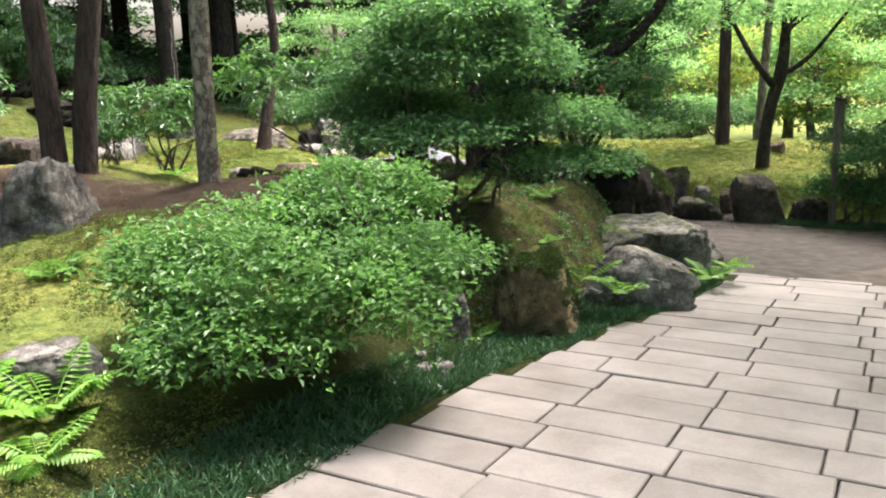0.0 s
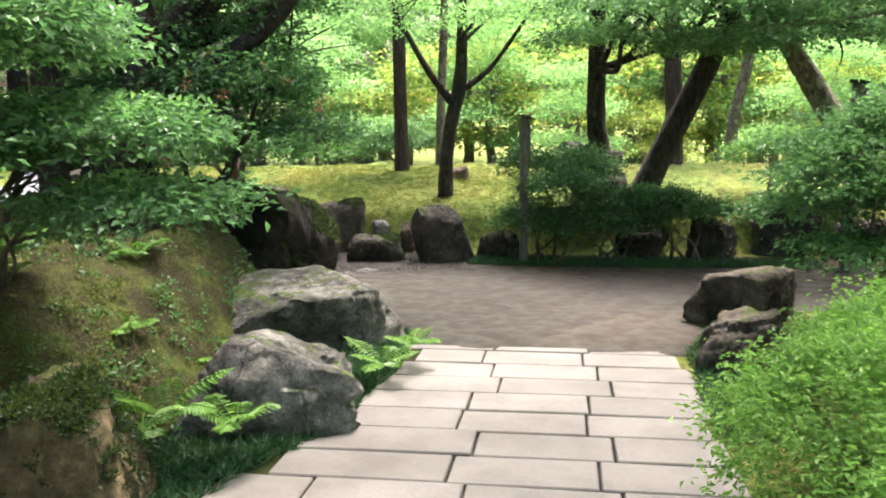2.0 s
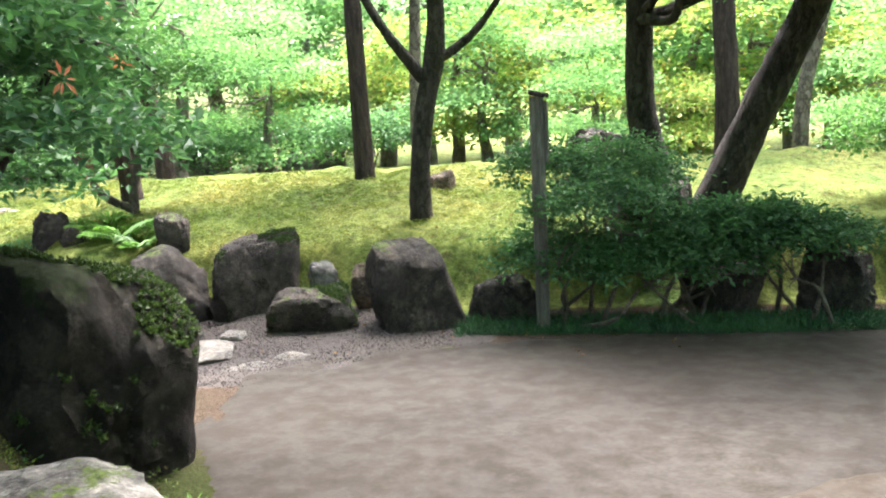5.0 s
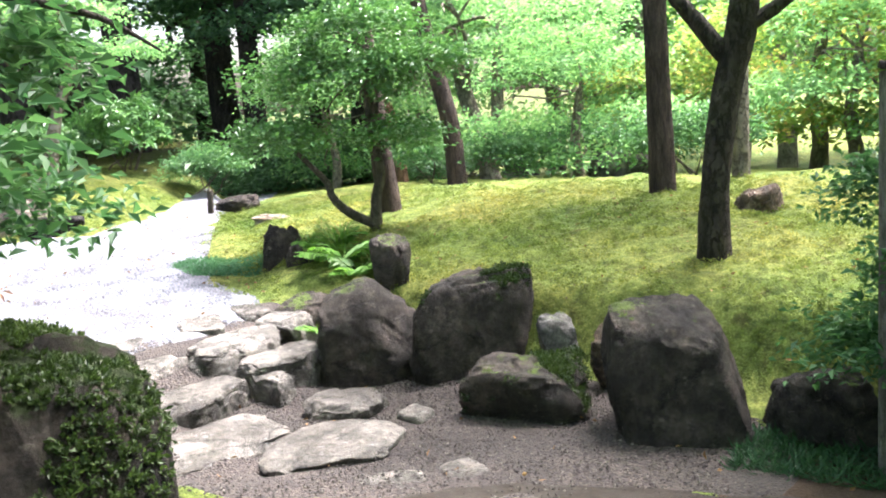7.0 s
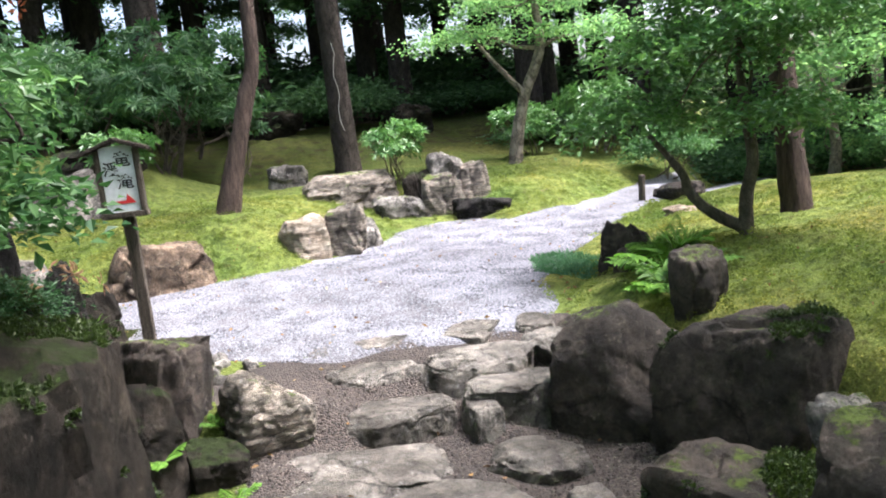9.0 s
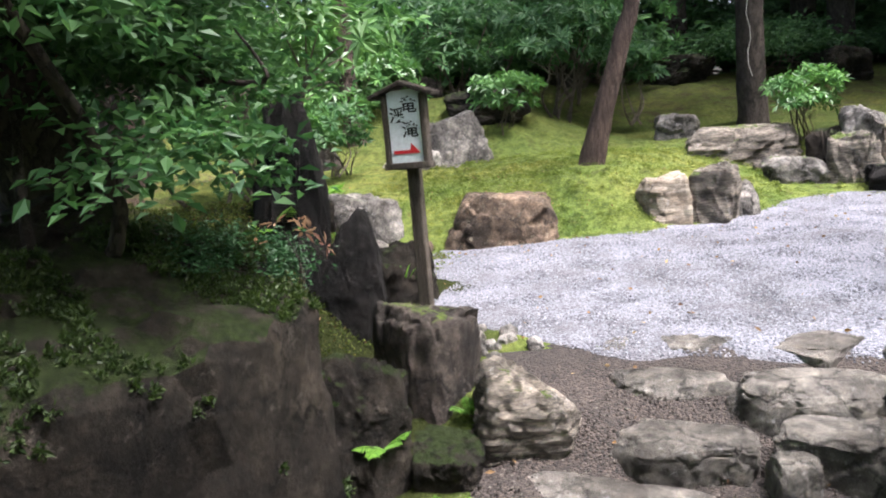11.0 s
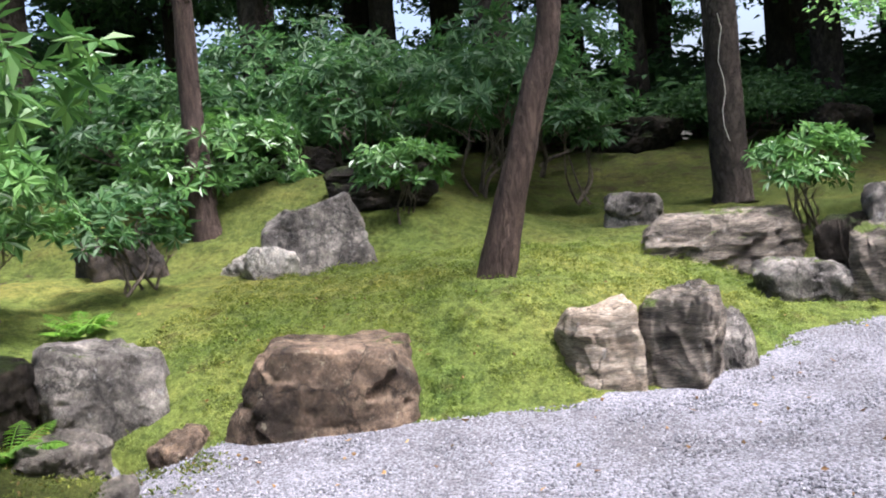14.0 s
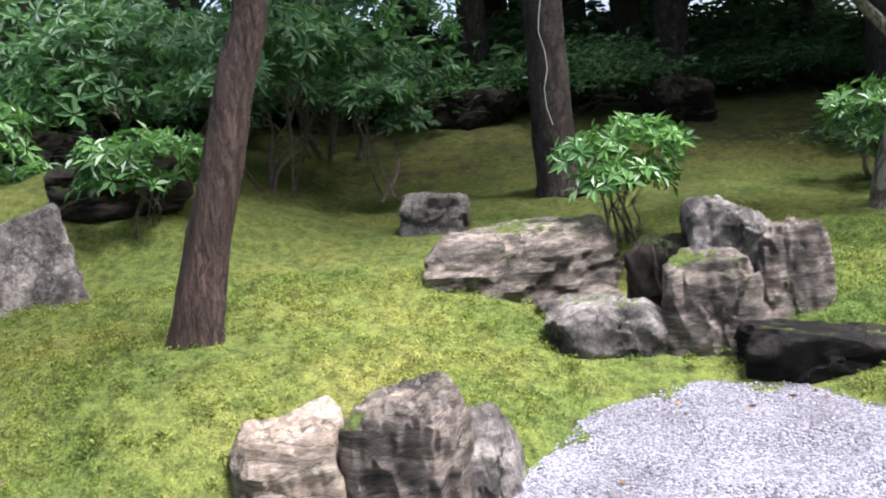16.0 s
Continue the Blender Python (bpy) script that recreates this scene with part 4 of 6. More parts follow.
# ---- rocks west of the court ----
rock(-7.74, 9.95, (0.6, 0.42), 0.44, 501, ROCK_BROWN, "rusty brown angular rock with a flat sunlit top", 108, z=-0.33, facets=16, rough=0.035, taper=0.1, top=0.3)
rock(-8.0, 11.33, (0.27, 0.28), 0.46, 502, ROCK_PALE, "pale cream layered rock at the gravel's edge", 90, z=-0.33, rough=0.04, top=0.5, taper=0.25, layers=0.07)
rock(-8.02, 11.7, (0.25, 0.28), 0.51, 503, ROCK_BED, "dark split rock with a pale rim", 86, z=-0.33)
rock(-8.2, 12.0, (0.15, 0.16), 0.32, 504, ROCK_GREY, "small grey rock against the split rock", 83, z=-0.32)
rock(-10.55, 12.28, (0.8, 0.56), 0.55, 505, ROCK_BED, "long low bedded rock in moss", 85, z=-0.13, layers=0.07)
rock(-9.54, 12.73, (0.36, 0.3), 0.38, 506, ROCK_GREY, "squat grey rock at the gravel's edge", 80, z=-0.28)
rock(-9.45, 13.23, (0.28, 0.27), 0.52, 507, ROCK_BED, "large brown rock under a stacked stone", 73, z=-0.23)
rock(-9.75, 13.42, (0.27, 0.24), 0.36, 508, ROCK_GREY, "pale topped stone perched on larger rocks", 72, z=0.17)
rock(-9.6, 13.66, (0.22, 0.26), 0.54, 509, ROCK_BED, "leaning brown slab rock", 69, z=-0.16)
rock(-9.05, 13.58, (0.4, 0.24), 0.24, 510, ROCK_BLACK, "low dark purple rock at the gravel's edge", 67, z=-0.26)
rock(-9.4, 14.4, (0.2, 0.2), 0.14, 511, ROCK_BROWN, "low brown rock at the gravel's edge", 30, z=-0.22)
rock(-11.95, 11.78, (0.3, 0.25), 0.3, 512, ROCK_GREY, "squared grey stone block on moss", 91, z=0.29)
rock(-10.58, 9.04, (0.56, 0.44), 0.6, 513, ROCK_GREY, "grey rock with a brown shoulder on moss", 110, z=0.25, taper=0.2)
rock(-10.3, 8.5, (0.25, 0.17), 0.24, 514, ROCK_WHITE, "white waterworn stone lying on moss", 112, z=0.18)
rock(-10.1, 8.8, (0.26, 0.2), 0.3, 515, ROCK_WHITE, "white humped stone lying on moss", 100, z=0.18)
rock(-7.6, 8.8, (0.36, 0.28), 0.38, 516, ROCK_GREY, "grey wedge rock with an overhanging lip", 115, z=-0.18)
rock(-10.4, 7.35, (0.44, 0.36), 0.5, 517, ROCK_DARK, "dark purple-brown boulder on moss", 117, z=0.2)
rock(-7.4, 9.28, (0.14, 0.13), 0.14, 518, ROCK_BROWN, "small reddish rock in moss", 0, hi=False)
rock(-12.0, 9.3, (0.5, 0.6), 0.3, 519, ROCK_MOSSY, "low mossy rock under the shrubs", 10)
rock(-13.5, 8.0, (0.6, 0.5), 0.4, 520, ROCK_MOSSY, "mossy boulder in the shade", 30)
rock(-16.5, 15.0, (0.7, 0.5), 0.5, 521, ROCK_MOSSY, "mossy boulder at the wood's edge", 0)
rock(-17.5, 12.3, (0.8, 0.5), 0.5, 522, ROCK_MOSSY, "mossy boulder at the wood's edge", 40)
rock(-16.0, 17.5, (0.6, 0.6), 0.45, 523, ROCK_MOSSY, "mossy boulder at the wood's edge", 80)

# ---- trees ----
# leaning pine on the moss mound by the court
tree(-9.02, 10.72, [(0, -0.02, -0.1), (0.0, 0.12, 0.4), (-0.01, 0.27, 0.85), (-0.01, 0.35, 1.12), (-0.02, 0.45, 1.4), (-0.02, 0.49, 1.8), (-0.1, 0.55, 2.8), (0.1, 0.6, 3.8), (0.3, 0.9, 5.0)],
     [0.135, 0.1, 0.09, 0.088, 0.078, 0.074, 0.07, 0.06, 0.04],
     [((0.3, 0.9, 5.2), (1.3, 1.2, 0.4)), ((-0.7, 0.2, 4.4), (1.0, 0.9, 0.3)), ((0.9, 1.3, 4.6), (0.9, 0.9, 0.3))], 601,
     "leaning pine with furrowed reddish bark on a moss mound", BARK_PINE, LEAF_PINE, 0.09, 260, 40, 0.16, width=0.14, name="pine_tree", z=0.24)
# grey-barked tree beside the walk and the twin trunks behind it
tree(-6.1, 6.5, [(0, 0, 0), (0.03, -0.02, 0.6), (0.08, -0.04, 1.3), (0.1, -0.02, 2.2), (0.12, 0, 3.4)], [0.13, 0.105, 0.1, 0.095, 0.08],
     [((0, 0, 4.2), (2.6, 2.6, 0.6)), ((1.5, 1.5, 4.0), (2.0, 2.0, 0.5))], 602, "slender grey-brown tree trunk with a dark knot scar", BARK_GREY, LEAF_MID, 0.08, 520, 26, 0.26, z=0.28)
for k, (tx, ty, dx) in enumerate([(-8.15, 6.24, -0.02), (-8.0, 6.5, 0.22)]):
    tree(tx, ty, [(0, 0, 0), (dx * 0.5, dx * 0.3, 1.0), (dx * 1.5, dx, 2.6), (dx * 2, dx * 1.4, 4.5)], [0.14, 0.125, 0.115, 0.09],
         [((dx * 2, 0, 5.0), (2.4, 2.4, 0.7))], 603 + k, "straight brown pine trunk standing in moss", BARK_PINE, LEAF_PINE, 0.1, 140, 30, 0.2, width=0.14, name="pine_tree")
tree(-11.45, 7.67, [(0, 0, -0.1), (-0.05, -0.05, 0.5), (-0.2, -0.1, 1.2), (-0.25, -0.1, 2.2), (-0.2, 0, 4.2)], [0.15, 0.12, 0.11, 0.1, 0.07],
     [((0, 0, 4.4), (1.8, 1.8, 0.6))], 605, "brown pine trunk rising from the mossy slope", BARK_PINE, LEAF_PINE, 0.1, 140, 30, 0.2, width=0.14, name="pine_tree")
# big dark forked maple over the walk
tree(-3.75, 8.7, [(0, 0, 0), (0.1, -0.02, 0.45), (0.35, 0.0, 0.9), (0.52, 0.02, 1.25)], [0.24, 0.2, 0.17, 0.17],
     [((1.4, 0.9, 3.4), (1.9, 1.7, 0.45)), ((-0.6, 0.2, 3.4), (1.8, 1.7, 0.5)), ((2.6, -0.2, 3.2), (1.5, 1.6, 0.4)), ((0.4, 1.6, 3.4), (1.6, 1.3, 0.4)), ((2.6, 1.6, 3.6), (1.6, 1.4, 0.4)), ((-1.6, 1.0, 3.2), (1.5, 1.2, 0.4))], 606,
     "thick dark forked maple trunk with spreading limbs", BARK_DARK, LEAF_MAPLE, 0.065, 720, 26, 0.22, z=0.2,
     limbs=[([(0.5, 0, 1.3), (0.28, -0.1, 1.65), (0.15, -0.15, 2.1), (-0.2, -0.2, 2.8)], [0.15, 0.13, 0.1, 0.05]),
            ([(0.52, 0, 1.3), (0.85, 0.1, 1.6), (1.1, 0.15, 2.0), (1.4, 0.3, 2.8)], [0.15, 0.13, 0.1, 0.05])], name="maple_tree")
# dense evergreen over the bank behind the great boulder
tree(-4.0, 8.45, [(0, 0, 0), (-0.03, 0.02, 0.7), (0.03, 0.0, 1.5), (0, 0.05, 2.6)], [0.13, 0.11, 0.1, 0.06],
     [((0.1, 0.5, 1.75), (0.75, 0.6, 0.35)), ((-0.3, 0.1, 1.3), (0.6, 0.6, 0.3)), ((0.0, 0.2, 2.4), (1.2, 1.1, 0.45)), ((0.6, 1.0, 2.7), (1.0, 0.8, 0.35)), ((-0.7, 0.8, 2.3), (0.9, 0.8, 0.35)), ((0.2, 0.6, 0.95), (0.4, 0.35, 0.2))], 680,
     "dense dark evergreen on the shaded mossy bank", BARK_DARK, LEAF_FOREST, 0.07, 760, 26, 0.13, z=0.2, name="evergreen_tree")
# slim maple on the island's moss
tree(-1.7, 13.24, [(0, 0, -0.08), (0.02, 0.0, 0.42), (0.09, 0.02, 0.95), (0.2, 0.04, 1.4), (0.23, 0.05, 1.9), (0.25, 0.05, 2.9)], [0.11, 0.085, 0.085, 0.09, 0.07, 0.04],
     [((0.2, 0.1, 2.7), (1.7, 1.3, 0.4)), ((-0.8, -0.3, 2.35), (0.8, 0.8, 0.2)), ((1.2, -0.4, 2.3), (0.9, 0.9, 0.25)), ((-0.7, -0.4, 2.1), (0.8, 0.7, 0.14)), ((0.7, -0.3, 2.15), (0.8, 0.7, 0.15))], 607,
     "slim dark maple with a forked trunk on moss", BARK_DARK, LEAF_MAPLE, 0.06, 330, 26, 0.15,
     limbs=[([(0.13, 0.02, 1.15), (-0.06, 0, 1.4), (-0.26, -0.04, 1.7), (-0.7, 0, 2.5)], [0.06, 0.05, 0.04, 0.02]),
            ([(0.22, 0.04, 1.35), (0.4, 0.08, 1.45), (0.65, 0.1, 1.68), (1.2, -0.1, 2.4)], [0.05, 0.04, 0.03, 0.015])], name="maple_tree")
# two dark trunks behind the hedge
tree(0.4, 13.3, [(0, 0, 0), (-0.15, 0, 0.65), (-0.2, 0, 1.05), (-0.2, 0, 1.6), (-0.22, 0, 3.2)], [0.15, 0.13, 0.12, 0.11, 0.07],
     [((0.2, -0.6, 2.35), (1.2, 1.0, 0.35)), ((0.6, -1.5, 2.2), (1.0, 0.9, 0.3)), ((0.9, -0.6, 1.75), (0.7, 0.6, 0.2)), ((-0.1, -0.9, 1.9), (0.9, 0.7, 0.18))], 608, "dark upright knobbly tree trunk", BARK_DARK, LEAF_MID, 0.065, 420, 26, 0.14, z=-0.25, name="maple_tree")
tree(0.74, 13.08, [(0, 0, 0), (0.28, 0.02, 0.64), (0.55, 0.03, 1.18), (0.75, 0.04, 1.6), (1.15, 0, 2.6)], [0.17, 0.15, 0.14, 0.14, 0.09],
     [((1.2, -0.5, 2.6), (1.4, 1.2, 0.4)), ((1.9, -0.8, 2.1), (1.0, 0.9, 0.3)), ((0.7, -0.9, 1.8), (0.9, 0.7, 0.18))], 609, "dark leaning tree trunk behind the hedge", BARK_DARK, LEAF_MID, 0.065, 460, 26, 0.16, z=-0.25, name="maple_tree")
# leaning grey trunk at the path's far end
tree(3.45, 13.0, [(0, 0, 0), (-0.4, 0, 0.8), (-0.85, 0, 1.5), (-1.15, 0, 2.1), (-1.3, -0.2, 3.4)], [0.17, 0.15, 0.13, 0.11, 0.07],
     [((-0.5, -0.6, 3.0), (1.7, 1.4, 0.4)), ((0.8, -1.2, 2.4), (1.2, 1.2, 0.4)), ((-0.9, -2.6, 2.5), (1.3, 1.2, 0.35)), ((-0.2, -1.5, 1.9), (0.7, 0.7, 0.2)), ((-1.3, -1.0, 1.9), (0.9, 0.8, 0.2)), ((0.6, -2.6, 1.8), (0.9, 0.9, 0.2))], 610,
     "leaning grey-brown tree with a wide leafy crown", BARK_GREY, LEAF_MID, 0.07, 560, 26, 0.17, z=-0.3, name="maple_tree")
# unseen maples, added beside the paved walk to shade it
tree(2.9, 2.6, [(0, 0, 0), (-0.1, 0.05, 0.9), (-0.4, 0.1, 2.0), (-0.8, 0.2, 3.2)], [0.2, 0.17, 0.15, 0.1],
     [((-1.6, 0.3, 3.9), (2.2, 2.4, 0.4)), ((-2.6, 2.0, 4.0), (1.8, 2.0, 0.4)), ((-0.5, 2.6, 3.8), (1.8, 1.8, 0.4))], 615,
     "added unseen maple shading the paved walk", BARK_DARK, LEAF_MAPLE, 0.07, 480, 28, 0.24, name="maple_tree")
tree(3.4, 7.2, [(0, 0, 0), (-0.1, 0.05, 0.9), (-0.5, 0.1, 2.0), (-1.0, 0.2, 3.0)], [0.18, 0.15, 0.13, 0.09],
     [((-1.8, 0.0, 3.5), (2.0, 2.0, 0.4)), ((-3.2, -0.6, 3.7), (1.8, 1.8, 0.35)), ((-1.5, 2.0, 3.3), (1.7, 1.4, 0.35))], 616,
     "added unseen maple arching over and shading the paved walk", BARK_DARK, LEAF_MAPLE, 0.07, 560, 28, 0.22, name="maple_tree")
# evergreen with glossy leaves on the island beside the court
tree(-4.66, 13.75, [(0, 0, 0), (0.02, 0, 0.25), (0.08, 0.03, 0.5), (0.0, 0.05, 0.85), (0.05, 0, 1.3)], [0.05, 0.045, 0.04, 0.032, 0.02],
     [((-0.15, 0, 1.2), (0.6, 0.6, 0.28)), ((-0.55, -0.45, 0.8), (0.4, 0.45, 0.18)), ((0.25, 0.1, 0.75), (0.4, 0.4, 0.16)), ((-0.1, 0.1, 1.65), (0.55, 0.5, 0.25)), ((0.4, 0.2, 1.35), (0.45, 0.45, 0.2)), ((-0.6, -0.2, 1.3), (0.4, 0.4, 0.2))], 611,
     "small evergreen tree with a crooked low limb and glossy leaves", BARK_STEM, LEAF_RHODO, 0.06, 560, 18, 0.09, z=-0.18,
     limbs=[([(0.0, 0, 0.03), (-0.1, -0.12, 0.12), (-0.17, -0.2, 0.2), (-0.23, -0.27, 0.32), (-0.25, -0.3, 0.45), (-0.5, -0.4, 0.75)], [0.045, 0.042, 0.038, 0.034, 0.03, 0.015])], name="evergreen_tree", flat=0.6)
tree(-5.1, 14.55, [(0, 0, 0), (-0.05, 0, 0.8), (-0.1, 0, 1.6), (-0.25, 0, 2.6), (-0.5, 0, 4.2)], [0.12, 0.1, 0.095, 0.09, 0.06],
     [((-0.4, 0, 4.6), (1.3, 1.3, 0.5))], 612, "upright brown pine trunk behind the small evergreen", BARK_PINE, LEAF_PINE, 0.09, 150, 30, 0.18, width=0.14, name="pine_tree", z=-0.15)
# pines behind the mound
for k, (tx, ty, z0, rr, dx, m) in enumerate([(-2.66, 15.25, -0.12, 0.12, 0.0, BARK_PINE), (-2.15, 15.9, -0.15, 0.085, 0.1, BARK_GREY), (1.6, 17.0, -0.3, 0.17, -0.1, BARK_PINE), (2.6, 17.5, -0.4, 0.11, 0.35, BARK_GREY),
                                             (-6.2, 17.6, -0.4, 0.14, -0.4, BARK_PINE), (-9.2, 20.5, -0.6, 0.14, -0.5, BARK_RED), (6.0, 20.0, -0.6, 0.14, 0.1, BARK_PINE), (4.6, 23.0, -0.8, 0.12, 0.1, BARK_GREY)]):
    tree(tx, ty, [(0, 0, 0), (dx * 0.1, 0, 0.9), (dx * 0.6, 0, 1.8), (dx, 0, 2.8), (dx * 1.2, 0.1, 4.6)], [rr, rr * 0.85, rr * 0.8, rr * 0.7, rr * 0.5],
         [((dx, 0, 3.4), (1.7, 1.4, 0.3)), ((dx - 0.8, 0.3, 2.7), (1.1, 1.0, 0.18)), ((dx + 0.9, -0.2, 3.0), (1.1, 1.0, 0.2)), ((dx, 0, 4.6), (1.3, 1.2, 0.4))], 620 + k,
         "old garden pine with cloud-pruned layers of needles", m, LEAF_PINE, 0.1, 220, 34, 0.17, width=0.14, name="pine_tree", z=z0)
# forked maple and its neighbours deep in the garden
tree(-7.9, 21.5, [(0, 0, 0), (-0.1, 0, 0.6), (-0.4, 0, 1.6), (-0.6, 0, 2.8)], [0.2, 0.17, 0.14, 0.09],
     [((0, 0, 3.2), (2.0, 1.6, 0.6)), ((-1.4, -0.4, 2.4), (1.3, 1.1, 0.3)), ((1.3, -0.3, 2.3), (1.4, 1.2, 0.3))], 630, "old maple forking near the ground", BARK_GREY, LEAF_MAPLE, 0.1, 380, 24, 0.25,
     limbs=[([(0, 0, 0.2), (0.2, 0, 0.9), (0.3, 0, 1.8), (0.4, 0, 2.8)], [0.16, 0.13, 0.11, 0.07])], z=-0.72, name="maple_tree")
far_maple = tree(-6.0, 24.0, [(0, 0, -0.3), (0.1, 0, 0.8), (0.0, 0.1, 1.8), (0.2, 0, 3.0)], [0.18, 0.15, 0.12, 0.07],
                 [((0, 0, 3.4), (2.1, 1.8, 0.8)), ((-1.5, 0.2, 2.2), (1.5, 1.3, 0.5)), ((1.5, -0.3, 2.3), (1.5, 1.3, 0.5)), ((0.2, -1.0, 1.5), (1.6, 1.0, 0.4)), ((0, 0, 4.6), (1.6, 1.5, 0.7))], 640,
                 "fresh green maple deep in the garden", BARK_GREY, LEAF_MAPLE, 0.13, 320, 26, 0.3, name="maple_tree", z=-1.0, group="garden maples")
far_gold = tree(-2.5, 22.0, [(0, 0, -0.3), (0.1, 0, 0.7), (0.0, 0.1, 1.5), (0.2, 0, 2.4)], [0.14, 0.12, 0.1, 0.06],
                [((0, 0, 2.4), (1.9, 1.6, 0.7)), ((-1.2, 0.2, 1.5), (1.3, 1.1, 0.5)), ((1.3, -0.3, 1.5), (1.3, 1.1, 0.5)), ((0.1, -0.6, 0.9), (1.3, 0.9, 0.4))], 641,
                "yellow-green maple with tints of orange", BARK_GREY, LEAF_GOLD, 0.12, 330, 26, 0.28, name="maple_tree", z=-1.0, group="garden maples")
for k, (tx, ty, s, a) in enumerate([(-11.5, 24.5, 1.1, 40), (-5.2, 19.2, 0.62, 15), (-1.8, 21.0, 0.7, 75), (3.0, 21.8, 0.75, 135), (-9.4, 19.0, 0.6, 220), (0.0, 18.6, 0.5, 300), (4.4, 18.2, 0.55, 10), (-7.0, 26, 1.0, 50), (-3.8, 27, 1.2, 100), (0.5, 26, 1.15, 160), (4.0, 27, 1.2, 220), (8.0, 25, 1.2, 280), (11.5, 21, 1.2, 20), (8.2, 17.5, 1.0, 70), (-8.5, 28, 1.3, 130),
                                    (13, 15, 1.2, 200), (12, 27, 1.4, 300), (-14, 28, 1.4, 10), (2.5, 31, 1.5, 50), (-2, 33, 1.6, 90), (-7, 34, 1.6, 190), (8, 33, 1.6, 250), (14, 8, 1.2, 15), (7.5, 13.2, 0.9, 115), (-5.5, 30, 1.5, 20), (5.5, 29, 1.4, 200), (-11, 31, 1.6, 80), (0.8, 23.4, 0.9, 300), (10, 29, 1.5, 140)]):
    o = copy_thing(far_maple, pose(tx, ty, -1.15, 0, 0, a))
    o.scale = (s, s, s * 1.05)
for k, (tx, ty, s, a) in enumerate([(1.8, 21.5, 1.1, 30), (5.0, 20.5, 0.9, 120), (-4.8, 22.5, 0.8, 200), (-0.2, 29, 1.3, 60), (1.2, 19.8, 0.6, 140), (6.2, 18.4, 0.6, 80)]):
    o = copy_thing(far_gold, pose(tx, ty, -1.1, 0, 0, a))
    o.scale = (s, s, s)
# the small tree by the bend of the gravel path
tree(-10.9, 14.8, [(0, 0, 0), (0.0, 0.08, 0.5), (0.05, 0.25, 1.1), (0.15, 0.5, 1.7), (0.1, 0.5, 2.4)], [0.12, 0.09, 0.075, 0.07, 0.04],
     [((0.2, 0.3, 2.3), (1.0, 1.0, 0.3)), ((-0.2, -0.4, 1.9), (0.8, 0.8, 0.2)), ((0.5, 0.9, 1.8), (0.7, 0.7, 0.2)), ((0.1, 0.4, 2.9), (0.8, 0.8, 0.3))], 650,
     "slender maple with layered light green foliage by the path", BARK_GREY, LEAF_MAPLE, 0.07, 260, 22, 0.16, name="maple_tree", z=0.05,
     limbs=[([(0.05, 0.25, 1.1), (0, 0.05, 1.35), (-0.1, -0.2, 1.7), (-0.2, -0.45, 2.1)], [0.05, 0.04, 0.03, 0.015])])

# ---- the wood in the west ----
tree(-13.35, 12.95, [(0, 0, 0), (0, 0, 1.2), (0.02, 0, 3.0), (0, 0, 6.5)], [0.22, 0.19, 0.18, 0.13], [((0, 0, 6.0), (2.6, 2.6, 1.2)), ((0.5, 0, 4.6), (2.4, 2.4, 0.5))], 660,
     "massive dark cedar trunk at the wood's edge", BARK_DARK, LEAF_FOREST, 0.14, 320, 24, 0.3, z=0.42, name="cedar_tree")
cedar = tree(-18.5, 15.5, [(0, 0, -0.2), (0, 0, 2), (0.05, 0, 4.5), (0, 0, 9)], [0.3, 0.25, 0.2, 0.1],
             [((0, 0, 8.6), (1.6, 1.6, 1.8)), ((0.4, 0, 5.9), (1.9, 1.9, 0.9)), ((-0.2, 0.3, 4.4), (1.9, 1.9, 0.6)), ((0.6, -0.3, 3.3), (1.5, 1.5, 0.4))], 661,
             "tall dark cedar in the wood", BARK_DARK, LEAF_FOREST, 0.17, 360, 26, 0.3, z=0.4, name="cedar_tree", group="cedars of the wood")
RT = np.random.default_rng(44)
for k, (tx, ty) in enumerate([(-16, 17.5), (-19.5, 12.5), (-21, 18.5), (-17.2, 10.2), (-22, 14.5), (-20.5, 9), (-16.5, 6.5), (-23, 6.5), (-19, 4.0), (-15.5, 3.0), (-24, 11), (-18.5, 20.5), (-22, 1.5), (-14.5, 21.5),
                              (-26, 17), (-24.5, 13.2), (-23.2, 16.2), (-20.2, 15.2), (-21.4, 11.4), (-18.2, 8.2), (-24.5, 8.5), (-21.5, 7), (-20.5, 20.8), (-23.5, 20), (-17.6, 18.6), (-12.6, 20.5), (-14.8, 19.2), (-11.0, 22.0), (-13.5, 23.5), (-25.5, 19), (-27, 9), (-17, -0.5), (-13, -2), (-25, 22), (-19, 25), (-10, -3.5), (-28, 14), (-27, 3), (-18.6, 2.4), (-16.9, 1.2), (-20.6, 1.9)]):
    o = copy_thing(cedar, pose(tx, ty, ground_z(tx, ty) - 0.1, 0, 0, RT.uniform(0, 360)))
    s = RT.uniform(0.85, 1.25)
    o.scale = (s, s, s * RT.uniform(0.95, 1.2))
under = shrub(-17.5, 13.8, [((0, 0, 0.6), (1.1, 1.1, 0.5)), ((0.7, 0.5, 0.4), (0.8, 0.8, 0.35))], 670, "dark evergreen undergrowth at the wood's edge", 0.1, 170, 24, 0.2, LEAF_FOREST, 5, 0.03, group="undergrowth")
